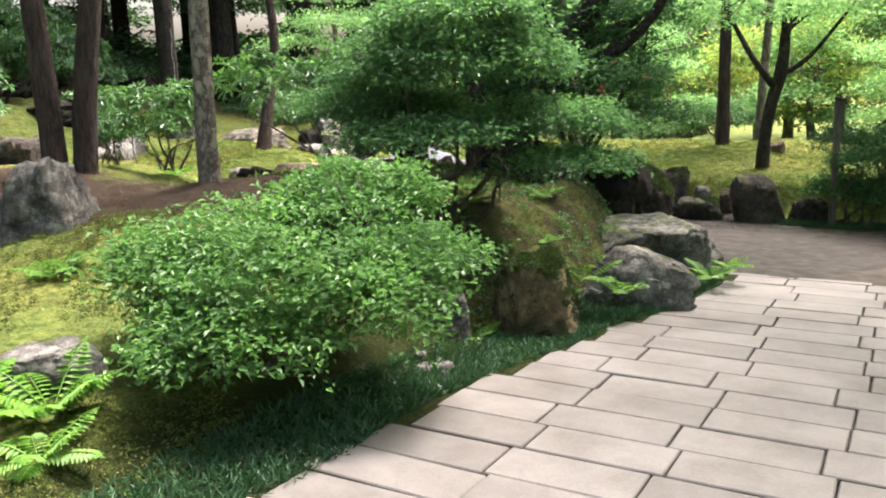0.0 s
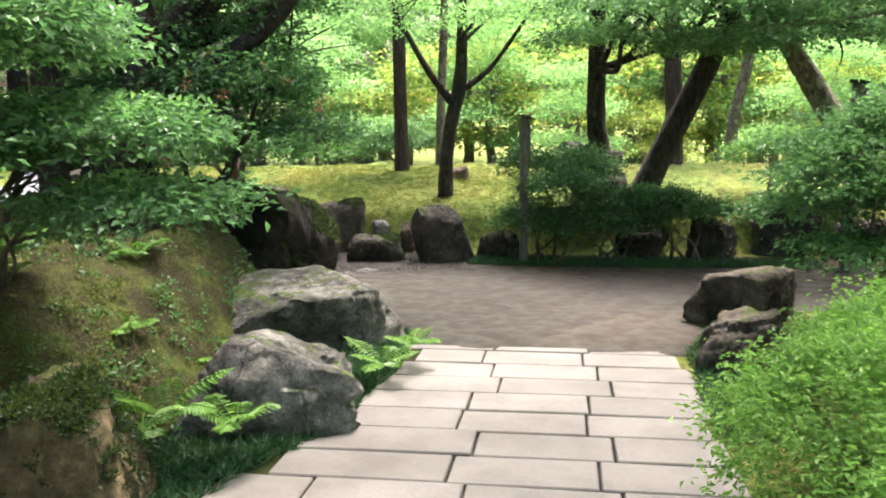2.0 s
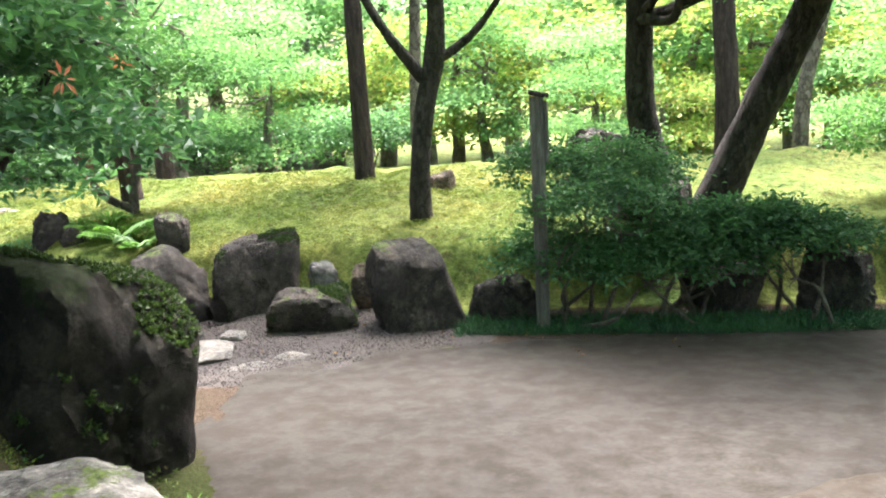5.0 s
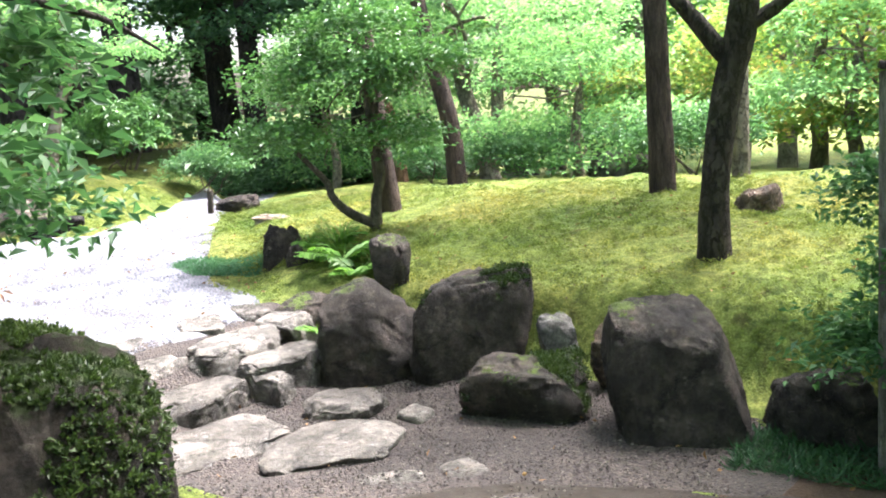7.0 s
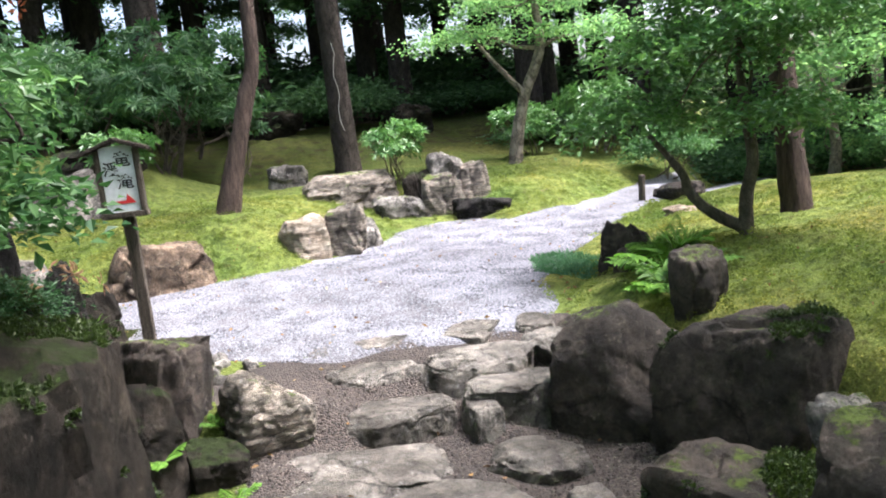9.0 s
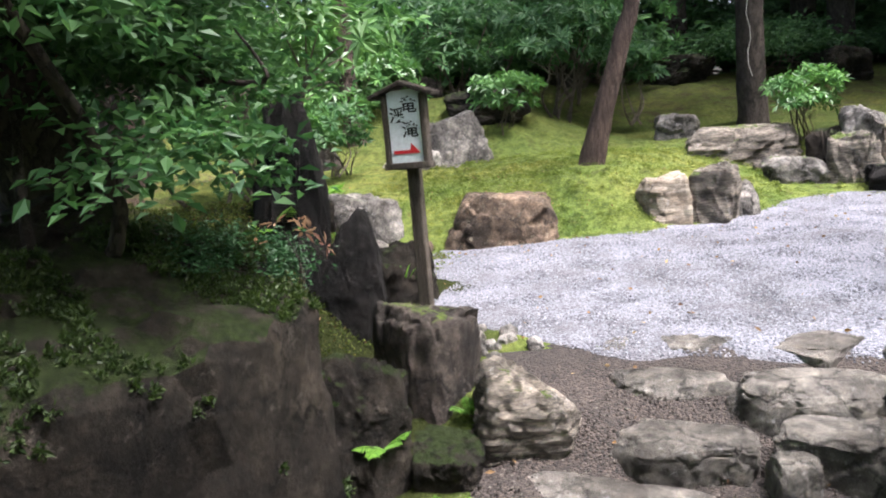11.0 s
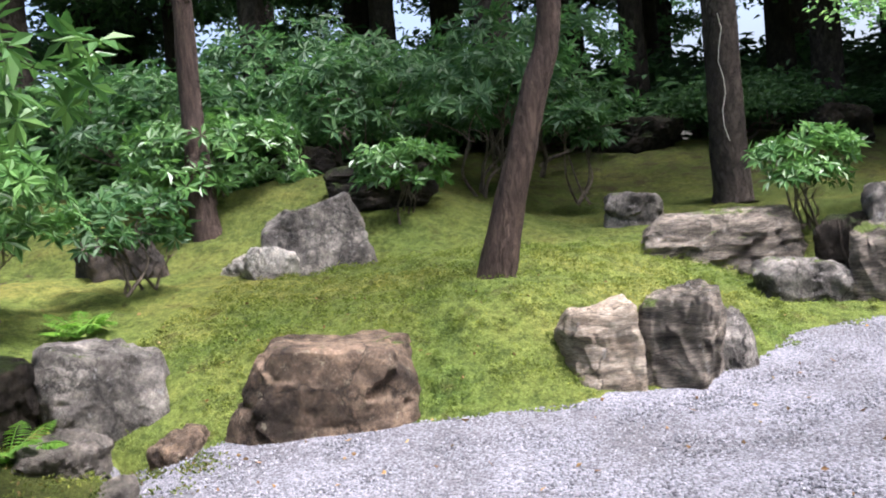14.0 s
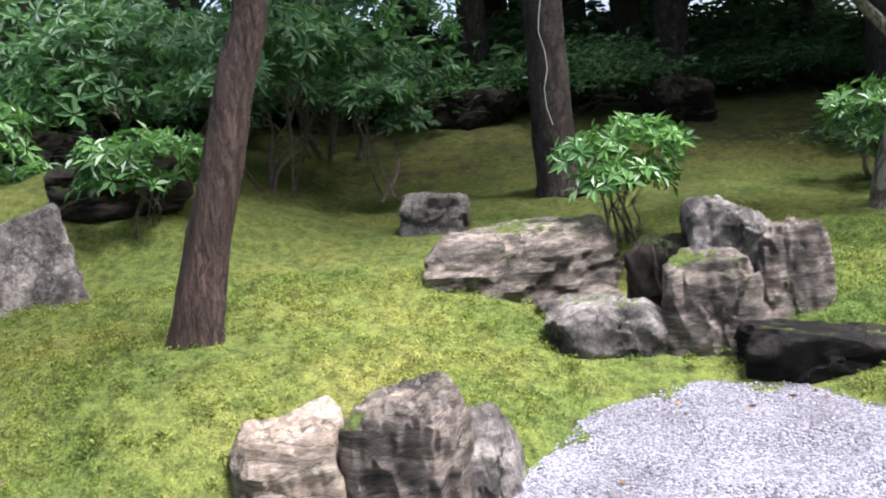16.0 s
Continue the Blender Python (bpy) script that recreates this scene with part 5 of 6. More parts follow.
for k, (tx, ty, s) in enumerate([(-18.5, 10.5, 1.3), (-18.2, 16.8, 1.2), (-16.6, 19.6, 1.2), (-18.8, 7.5, 1.5), (-17.6, 4.8, 1.5), (-20.5, 13, 1.8), (-20.8, 16.5, 1.8), (-21, 10, 1.9), (-20, 6, 1.9), (-15, 1.5, 1.5), (-13, 0, 1.5),
                              (-16.5, 22.5, 1.6), (-13, 24, 1.5), (-22, 19.5, 2.0), (-10.5, -1.5, 1.4), (-23, 13, 2.7), (-23, 9, 2.4), (-23, 17, 2.7), (-18, 2, 1.8), (-19, 23, 2.2), (-21.5, 3, 2.2), (-25.5, 15, 2.7), (-25.5, 11, 2.7), (-25, 7, 3.2), (-24.5, 19, 2.7), (-22, 22.5, 3.0), (-24, 3, 3.0), (-18.5, 26, 3.0), (-14.5, 26.5, 2.6), (-12.2, 19.0, 1.1), (-10.8, 20.2, 1.3), (-13.6, 21.4, 1.8), (-9.6, 22.6, 1.2), (-14.6, 17.8, 1.1), (-20, -1, 2.8), (-15, -4, 2.6), (-17.4, 6.2, 2.2), (-18.2, 3.6, 2.4), (-17.0, 8.6, 1.8), (-20, 8, 2.6), (-21, 5, 2.8), (-23, 1, 3.0), (-26, 5, 3.4), (-27, 13, 2.7), (-26, 9, 2.7), (-26.5, 17.5, 2.7), (-13.5, 3.2, 1.7), (-11, 1.5, 1.5), (-17.2, 2.8, 3.2), (-16.0, 4.4, 2.4), (-19.5, 1.4, 3.6)]):
    o = copy_thing(under, pose(tx, ty, ground_z(tx, ty) - 0.12 * s, 0, 0, RT.uniform(0, 360)))
    o.scale = (s, s, s * (0.62 if s < 2.0 else 0.8))
# unseen trees added behind the walker, closing the garden and shading the paving
for k, (tx, ty, s) in enumerate([(5, -4, 1.2), (0, -6, 1.3), (-5, -5, 1.2), (7, 1, 1.1), (9, 6, 1.2), (4.6, 4.2, 0.9)]):
    o = copy_thing(far_maple, pose(tx, ty, 0.0, 0, 0, 60 * k))
    o.scale = (s, s, s)

# ---- shrubs ----
shrub(-2.5, 3.3, [((0, 0, 0.42), (0.7, 0.66, 0.4)), ((-0.5, -0.1, 0.45), (0.45, 0.45, 0.3)), ((0.5, 0.0, 0.36), (0.45, 0.42, 0.26)), ((0.0, 0.45, 0.68), (0.36, 0.36, 0.28)), ((0.1, -0.5, 0.28), (0.45, 0.35, 0.22)), ((0.55, 0.3, 0.5), (0.35, 0.35, 0.2)), ((0.25, 0.6, 0.72), (0.3, 0.3, 0.2))], 701,
      "fresh light green azalea bush with small leaves", 0.042, 1250, 24, 0.06, LEAF_BRIGHT, 8, 0.018, category="azalea bush", name="azalea_bush", shell=0.72, z=-0.02)
shrub(-2.95, 5.6, [((0.1, 0.2, 1.25), (0.95, 0.9, 0.35)), ((-0.6, 0.2, 0.95), (0.65, 0.65, 0.2)), ((0.75, 0.35, 0.8), (0.6, 0.55, 0.18)), ((0.95, 0.3, 0.5), (0.45, 0.45, 0.14)), ((0.3, -0.1, 1.55), (0.6, 0.6, 0.2)), ((-0.2, 0.5, 0.75), (0.8, 0.6, 0.2)), ((0.2, -0.5, 0.75), (0.6, 0.4, 0.16))], 702,
      "large spreading layered azalea with twisted bare stems", 0.048, 2100, 24, 0.075, LEAF_MID, 9, 0.026, category="azalea", name="azalea_shrub", z=0.18, flat=0.3)
shrub(1.16, 4.9, [((0, 0, 0.3), (0.8, 0.85, 0.4)), ((0.15, 0.6, 0.3), (0.75, 0.6, 0.36)), ((0.2, -0.7, 0.3), (0.7, 0.6, 0.4)), ((0.25, 1.2, 0.2), (0.6, 0.5, 0.3))], 703,
      "clipped bright green boxwood mound beside the paving", 0.026, 3200, 26, 0.032, LEAF_BOX, 6, 0.015, category="boxwood", name="boxwood_bush", shell=0.9, flat=0.8, z=-0.2)
shrub(2.05, 8.3, [((0, 0, 0.9), (0.85, 0.8, 0.35)), ((-0.3, 0.1, 0.55), (0.7, 0.6, 0.15)), ((0.1, 0, 1.15), (0.5, 0.5, 0.2)), ((-0.5, -0.3, 0.75), (0.45, 0.45, 0.12)), ((-0.35, -0.5, 0.35), (0.5, 0.4, 0.12))], 704,
      "layered dark green shrub with drooping tiers", 0.045, 900, 24, 0.08, LEAF_MID, 6, 0.025, z=-0.2, flat=0.25)
shrub(-3.15, 9.0, [((0.55, -0.3, 1.1), (0.7, 0.65, 0.28)), ((0.1, 0.2, 1.45), (0.8, 0.7, 0.35)), ((-0.3, -0.1, 0.95), (0.6, 0.6, 0.3)), ((0.6, 0.1, 1.75), (0.6, 0.6, 0.25)), ((0.5, 0.3, 0.95), (0.5, 0.45, 0.25)), ((1.0, -0.3, 0.75), (0.45, 0.45, 0.16)), ((-0.6, 0.15, 0.8), (0.5, 0.45, 0.3)), ((0.15, 0.6, 0.5), (0.4, 0.3, 0.22))], 705,
      "pieris shrub with dark leaves and young red shoots", 0.055, 1300, 16, 0.08, LEAF_DEEP, 4, 0.035, category="pieris", name="pieris_shrub", z=0.1, bark=BARK_DARK, base=0.05)
# shoots of the pieris
red = plant("red_shoots", -3.15, 9.0, "cluster of young red shoots on the pieris", "shoots", z=0.05)
part("foliage", whorl_mesh("foliage", 706, [((0.55, -0.3, 1.1), (0.72, 0.67, 0.3)), ((0.1, 0.2, 1.45), (0.82, 0.72, 0.37))], 34, 0.045, LEAF_RED, 7, 1.1), red)
shrub(-3.62, 9.42, [((0, 0, 0.2), (0.3, 0.25, 0.15)), ((0.25, -0.1, 0.26), (0.25, 0.25, 0.16))], 733, "dark green shrublet on the shaded bank", 0.024, 520, 20, 0.05, LEAF_GRASS, 4, 0.012, z=0.0)
pink = plant("pink_shoots", -3.5, 9.72, "pink and yellow young leaf rosettes on thin stems", "shoots", z=0.08)
part("foliage", whorl_mesh("foliage", 716, [((0, 0, 0.24), (0.13, 0.13, 0.08))], 6, 0.045, LEAF_PINK, 7, 0.8), pink)
for k in range(3):
    part("stem", limb_mesh("stem", [tube([(0, 0, 0.0), (0.02 * k, 0.03, 0.12), (0.06 * (k - 1), 0.05 * (k - 1), 0.27)], [0.0025, 0.002, 0.0015], 5, 0.02, k)], BARK_DARK), pink)
# hedge at the bend of the earth path
shrub(-0.4, 11.8, [((0, 0, 0.4), (0.55, 0.3, 0.25)), ((0.2, 0, 0.75), (0.5, 0.35, 0.25)), ((0.5, -0.05, 0.35), (0.5, 0.3, 0.2))], 707, "dark green evergreen shrub around the wooden post", 0.05, 420, 20, 0.07, LEAF_DEEP, 6, 0.02, z=-0.72, width=0.45)
shrub(0.35, 11.8, [((0, 0, 0.42), (0.6, 0.32, 0.25)), ((0.4, 0.1, 0.6), (0.5, 0.3, 0.2))], 708, "dark green evergreen shrub hanging over stones", 0.05, 420, 20, 0.07, LEAF_DEEP, 6, 0.02, z=-0.72, width=0.45)
shrub(0.0, 12.6, [((0, 0, 0.65), (0.5, 0.4, 0.3)), ((-0.6, 0, 0.7), (0.4, 0.3, 0.25))], 709, "upright dark green evergreen shrub", 0.05, 300, 18, 0.08, LEAF_DEEP, 5, 0.02, z=-0.5)
shrub(1.1, 11.85, [((0, 0, 0.5), (0.5, 0.28, 0.18))], 710, "low dark green shrub over retaining stones", 0.05, 220, 18, 0.08, LEAF_DEEP, 4, 0.02, z=-0.72)
shrub(2.3, 13.2, [((0, 0, 0.55), (0.55, 0.5, 0.28)), ((0.8, 0.1, 0.5), (0.5, 0.45, 0.28))], 711, "bright green rounded azalea behind the rocks", 0.05, 330, 20, 0.08, LEAF_BRIGHT, 6, 0.02)
shrub(3.6, 11.9, [((0, 0, 0.5), (0.7, 0.5, 0.4)), ((0.9, 0.1, 0.5), (0.7, 0.5, 0.4))], 712, "dark green shrub beside the earth path", 0.05, 380, 20, 0.1, LEAF_DEEP, 5, 0.02, z=-0.6)
shrub(3.2, 8.2, [((0, 0, 0.6), (0.9, 0.8, 0.5))], 713, "dense green shrub beside the earth path", 0.05, 420, 20, 0.1, LEAF_MID, 5, 0.02)
shrub(3.0, 6.0, [((0, 0, 0.7), (1.0, 1.0, 0.6))], 714, "dense green shrub behind the boxwood", 0.05, 420, 20, 0.1, LEAF_MID, 5, 0.02)
# rhododendrons
def rhodo(x, y, s, seed, label, whorls=260, leaf=0.11, z=None, mat=None, lobes=None, stems=7):
    lobes = lobes or [((0, 0, 0.95), (0.8, 0.75, 0.35)), ((-0.5, 0.2, 0.6), (0.5, 0.5, 0.25)), ((0.5, -0.1, 0.65), (0.5, 0.5, 0.25))]
    lobes = [(tuple(k * s for k in c), tuple(k * s for k in q)) for c, q in lobes]
    return shrub(x, y, lobes, seed, label, leaf, mat=mat or LEAF_RHODO, stems=stems, rad=0.022 * s, whorl=whorls, category="rhododendron", name="rhododendron", z=z, shell=0.7, width=0.36)


rhodo(-10.75, 13.05, 0.6, 720, "small rounded rhododendron with pale green leaf rosettes", 150, 0.1, 0.2)
rhodo(-11.6, 9.65, 0.62, 721, "light green rhododendron on bare crooked stems", 120, 0.12, 0.5)
rhodo(-13.4, 10.3, 1.2, 722, "large dark green rhododendron behind the pine", 260, 0.15, 0.45, LEAF_DEEP, [((0, 0, 1.25), (0.8, 0.75, 0.35)), ((-0.5, 0.2, 0.95), (0.5, 0.5, 0.2)), ((0.5, -0.1, 1.0), (0.5, 0.5, 0.2))])
rhodo(-14.4, 8.6, 1.8, 723, "large dark green rhododendron in the shade", 420, 0.15, 0.45, LEAF_DEEP)
rhodo(-14.0, 6.2, 1.8, 724, "large green rhododendron in the shade", 400, 0.15, 0.45, LEAF_DEEP)
rhodo(-13.3, 11.3, 0.8, 725, "blue-green rhododendron on tall bare stems", 90, 0.14, 0.5, LEAF_DEEP, [((0, 0, 1.15), (0.5, 0.45, 0.2)), ((-0.3, 0.3, 0.85), (0.3, 0.3, 0.12))], 4)
rhodo(-14.8, 5.0, 1.3, 726, "bright green rhododendron bank", 420, 0.16, 0.35, LEAF_BRIGHT)
rhodo(-13.0, 7.0, 1.2, 727, "bright green rhododendron bank", 380, 0.16, 0.3, LEAF_BRIGHT)
rhodo(-9.3, 8.0, 0.55, 728, "green rhododendron at the edge of the soil", 110, 0.11, 0.3, LEAF_DEEP)
rhodo(-8.0, 7.7, 0.8, 729, "green rhododendron with glossy leaves", 200, 0.12, 0.3)
rhodo(-12.3, 15.6, 0.7, 730, "dark rhododendron by the bend of the gravel path", 160, 0.12, 0.15)
rhodo(-11.6, 16.6, 1.0, 731, "green rhododendron by the bend of the gravel path", 220, 0.14, 0.0)
rhodo(-12.2, 7.5, 1.2, 740, "bright green rhododendron behind the twin pines", 360, 0.15, 0.3)
rhodo(-15.8, 10.6, 2.2, 741, "tall blue-green rhododendron at the wood's edge", 420, 0.17, 0.45, LEAF_DEEP)
rhodo(-16.0, 7.4, 2.3, 742, "tall blue-green rhododendron at the wood's edge", 460, 0.17, 0.45, LEAF_DEEP)
# the rhododendron whose branches reach over the sign
rhodo(-5.95, 8.65, 1.0, 732, "rhododendron spreading glossy leaves above the sign", 230, 0.13, 0.05,
      lobes=[((0.2, 0.0, 1.35), (0.8, 0.6, 0.3)), ((-0.5, 0.4, 1.25), (0.7, 0.6, 0.28)), ((0.8, -0.6, 1.3), (0.6, 0.5, 0.3)), ((-0.9, -0.4, 1.2), (0.8, 0.6, 0.4))], stems=8)
shrub(-9.9, 16.6, [((0, 0, 0.4), (0.6, 0.5, 0.3))], 734, "round green shrub where the path bends", 0.06, 200, 20, 0.1, LEAF_MID, 4, 0.015)
shrub(-6.9, 18.2, [((0, 0, 0.4), (0.8, 0.5, 0.3)), ((1.2, 0.2, 0.35), (0.6, 0.5, 0.3))], 735, "low green shrubs at the far edge of the moss", 0.07, 260, 20, 0.12, LEAF_MID, 4, 0.015)
shrub(-6.0, 20.5, [((0, 0, 0.6), (1.0, 0.6, 0.45)), ((1.5, 0.2, 0.5), (0.9, 0.6, 0.4))], 736, "dark green rounded shrub deep in the garden", 0.08, 260, 20, 0.15, LEAF_DEEP, 4, 0.015)
shrub(-3.4, 18.6, [((0, 0, 0.5), (0.8, 0.6, 0.4))], 737, "green shrub behind the moss mound", 0.07, 200, 20, 0.12, LEAF_MID, 4, 0.015)

# ---- ferns and tufts ----
for k, (fx, fy, s, n, zz) in enumerate([(-2.95, 2.25, 0.4, 12, None), (-3.3, 2.05, 0.38, 12, None), (-2.7, 2.0, 0.3, 10, None), (-4.9, 3.75, 0.36, 12, None), (-1.75, 5.55, 0.3, 8, -0.1), (-1.5, 5.7, 0.28, 8, -0.2),
                                        (-1.15, 6.95, 0.26, 8, -0.35), (-1.05, 7.3, 0.24, 8, -0.35), (-2.2, 4.75, 0.24, 8, None), (-4.4, 12.95, 0.5, 14, None), (-4.75, 13.2, 0.42, 12, None), (-4.1, 12.75, 0.36, 12, None),
                                        (-3.95, 12.15, 0.24, 8, -0.6), (-6.9, 8.75, 0.3, 10, None), (-3.35, 10.2, 0.16, 7, -0.66), (-8.4, 8.2, 0.34, 10, None), (-5.1, 9.0, 0.3, 8, 0.15), (-2.1, 6.0, 0.26, 9, None), (-2.4, 6.5, 0.22, 8, None), (-2.05, 6.9, 0.24, 9, None), (-2.7, 7.2, 0.26, 9, None), (-2.3, 8.2, 0.24, 8, None), (-2.9, 6.2, 0.25, 9, None), (-2.6, 4.7, 0.22, 8, None), (-3.4, 7.0, 0.28, 9, None), (-3.3, 4.3, 0.26, 9, None), (-1.95, 7.95, 0.2, 7, None), (-3.6, 9.95, 0.16, 7, -0.5), (-4.1, 10.2, 0.15, 7, -0.55)]):
    fern(fx, fy, s, 800 + k, n, zz)
for k, (fx, fy, s, zz) in enumerate([(-1.75, 8.55, 0.26, None), (-4.95, 13.25, 0.34, None), (-4.6, 13.2, 0.36, None), (0.75, 6.9, 0.18, None), (-5.75, 9.55, 0.26, -0.3)]):
    grass_tuft(fx, fy, s, 830 + k, z=zz)

RP = np.random.default_rng(66)
for k in range(16):
    px, py = -4.92 + RP.normal() * 0.13, 10.25 + RP.normal() * 0.09
    sr = RP.uniform(0.025, 0.055)
    rock(px, py, (sr, sr * RP.uniform(0.7, 1)), sr * 1.1, 880 + k, ROCK_GREY, "small rounded pebble at the gravel's corner", RP.uniform(0, 180), name="pebble", category="pebble", hi=False, sink=0.01, rough=0.02, box=0.95)

# ---- sign, posts and stake ----
def roofed_sign(x, y, z, turn, lean):
    ob = new("signpost")
    ob.matrix_world = pose(x, y, z, 0, lean, turn)
    tagged(ob, "white board sign with brush writing under a small wooden roof", "sign")
    p = part("post", box_mesh("post", (0.06, 0.055, 1.1), WOOD), ob)
    p.matrix_basis = pose(0, 0.02, 0.42)
    W, H = 0.165, 0.34
    b = part("board", box_mesh("board", (W, 0.016, H), BOARD, 0.002), ob, "white painted board")
    b.matrix_basis = pose(0, -0.035, 1.1)
    for sx in (-1, 1):
        s = part("frame_side", box_mesh("frame_side", (0.026, 0.06, H - 0.02), WOOD, 0.004), ob)
        s.matrix_basis = pose(sx * (W / 2 + 0.013), -0.03, 1.09)
    s = part("frame_bottom", box_mesh("frame_bottom", (W + 0.066, 0.075, 0.03), WOOD, 0.004), ob)
    s.matrix_basis = pose(0, -0.03, 1.1 - H / 2 - 0.012)
    for sx in (-1, 1):
        s = part("roof_board", box_mesh("roof_board", (0.185, 0.12, 0.02), WOOD_DARK, 0.004), ob)
        s.matrix_basis = pose(sx * 0.075, -0.03, 1.1 + H / 2 + 0.003, 0, sx * 20, 0)
    for ch, cx, cz, size in (("竜", 0.025, 1.195, 0.082), ("渓", -0.038, 1.15, 0.075), ("滝", 0.025, 1.08, 0.082)):
        cu = bpy.data.curves.new("character", "FONT")
        cu.body, cu.size, cu.extrude, cu.offset = ch, size, 0.0008, 0.0012
        cu.align_x = cu.align_y = "CENTER"
        cu.materials.append(INK)
        t = part("character", cu, b, "black brush-written character")
        t.matrix_basis = pose(cx, -0.0095, cz - 1.1, 90, 0, 0)
    bm = bmesh.new()
    pts = [bm.verts.new(q) for q in [(-0.065, 0, -0.01), (0.068, 0, -0.01), (0.026, 0, 0.038), (0.019, 0, 0.006), (-0.065, 0, 0.006)]]
    bm.faces.new(pts)
    ex = bmesh.ops.extrude_face_region(bm, geom=bm.faces[:])
    bmesh.ops.translate(bm, vec=(0, 0.003, 0), verts=[e for e in ex["geom"] if isinstance(e, bmesh.types.BMVert)])
    me = bpy.data.meshes.new("arrow")
    bm.to_mesh(me)
    bm.free()
    me.materials.append(RED)
    a = part("arrow", me, b, "red painted arrow")
    a.matrix_basis = pose(-0.003, -0.0115, -0.115)
    return ob


roofed_sign(-4.61, 9.93, -0.41, 80, 0)


def wooden_post(x, y, z, tall, label, turn=0):
    ob = new("wooden_post")
    ob.matrix_world = pose(x, y, z, 0, 0, turn)
    tagged(ob, label, "post")
    s = part("post", box_mesh("post", (0.09, 0.09, tall), WOOD_GREY, 0.008), ob)
    s.matrix_basis = pose(0, 0, tall / 2)
    s = part("cap", box_mesh("cap", (0.13, 0.16, 0.03), WOOD_DARK, 0.006), ob, "dark wooden cap")
    s.matrix_basis = pose(0.015, 0, tall + 0.012, 0, 12)
    s = part("side_board", box_mesh("side_board", (0.022, 0.12, 0.4), WOOD_GREY, 0.003), ob, "narrow board on the post's side")
    s.matrix_basis = pose(0.06, 0, tall - 0.24)
    return ob


wooden_post(-0.61, 11.66, -0.78, 1.6, "weathered grey wooden notice post with a small cap", 5)
wooden_post(2.68, 11.48, -0.8, 1.92, "weathered brown wooden post among leaves", 20)
stake = new("wooden_stake", box_mesh("wooden_stake", (0.06, 0.06, 0.36), WOOD, 0.008))
stake.matrix_world = pose(-8.3, 15.2, ground_z(-8.3, 15.2) + 0.12, 4, 8, 20)
tagged(stake, "short weathered wooden stake at the gravel's edge", "stake")
box_st = new("stone_basin", rock_mesh("stone_basin", (0.4, 0.4, 0.75), 870, ROCK_GREY, facets=0, box=0.8, rough=0.02, top=0.02))
box_st.matrix_world = pose(-8.3, 23.6, -1.1, 0, 0, 10)
tagged(box_st, "squared grey stone pillar deep in the garden", "stone pillar")
cord = new("cord", bpy.data.curves.new("cord", "CURVE"))
cord.data.dimensions, cord.data.bevel_depth = "3D", 0.0035
sp = cord.data.splines.new("POLY")
sp.points.add(8)
for k, q in enumerate(sp.points):
    q.co = (-13.13 + 0.01 * math.sin(k), 12.9 + 0.03 * math.sin(k * 1.7), 2.35 - 0.17 * k, 1)
cord.data.materials.append(CORD)
tagged(cord, "thin pale cord hanging on the cedar trunk", "cord")

# ---- scattered cover ----
RS = np.random.default_rng(90)


def scatter(n, x0, x1, y0, y1, test):
    x, y = RS.uniform(x0, x1, n), RS.uniform(y0, y1, n)
    k = test(x, y)
    x, y = x[k], y[k]
    return np.stack([x, y, height(x, y)], 1)


def moss_here(x, y):
    d = np.minimum(y - 12.35, 0.648 * (x + 4.9) + 0.761 * (y - 12.3))
    out = -inside(COURT, x, y)
    west = (x < -6.8) & (out > 0.02) & (0.648 * (x + 4.9) + 0.761 * (y - 12.3) < 0.2)
    return ((d > 0.08) | west) & (wave(x, y, 3.0, 8) + RS.normal(size=len(x)) * 0.4 > -0.35)


def west_soft(x, y):
    return moss_here(x, y)


def cushions(P, per, spread, rise):
    """Blade places heaped into small cushions round the points P."""
    s = spread * RS.uniform(0.5, 1.5, (len(P), 1, 1))
    off = RS.normal(size=(len(P), per, 2)) * s
    q = P[:, None, :2] + off
    x, y = q[..., 0].ravel(), q[..., 1].ravel()
    up = rise * np.exp(-((off / s) ** 2).sum(2) / 2) * (s[..., 0] / spread)
    return np.stack([x, y, height(x, y) + up.ravel()], 1)


blades_stuff("moss_tufts", cushions(scatter(13000, -10.4, 0.5, 8.6, 15.8, moss_here), 26, 0.03, 0.03), RS, 0.019, 0.01, MOSS_TUFT, "soft yellow-green moss cushions", "moss", 1.3)


def bank_here(x, y):
    d = left_edge(y) - x
    return (d > 0.35) & (x > -7.2) & (y < 9.6) & (wave(x, y, 3.4, 18) + 0.6 * wave(x, y, 9, 19) + RS.normal(size=len(x)) * 0.3 > 0.05) & (np.hypot((x + 5.6) / 2.2, (y - 6.2) / 1.5) > 0.8)


blades_stuff("bank_moss", cushions(scatter(9000, -7.2, -1.5, 1.6, 9.6, bank_here), 24, 0.035, 0.03), RS, 0.022, 0.011, BANK_TUFT, "olive and brown moss on the shaded bank", "moss", 1.5)


ROCK_TUFT = leaf_mat("rock_moss_tuft", (0.016, 0.03, 0.008), (0.045, 0.07, 0.017))


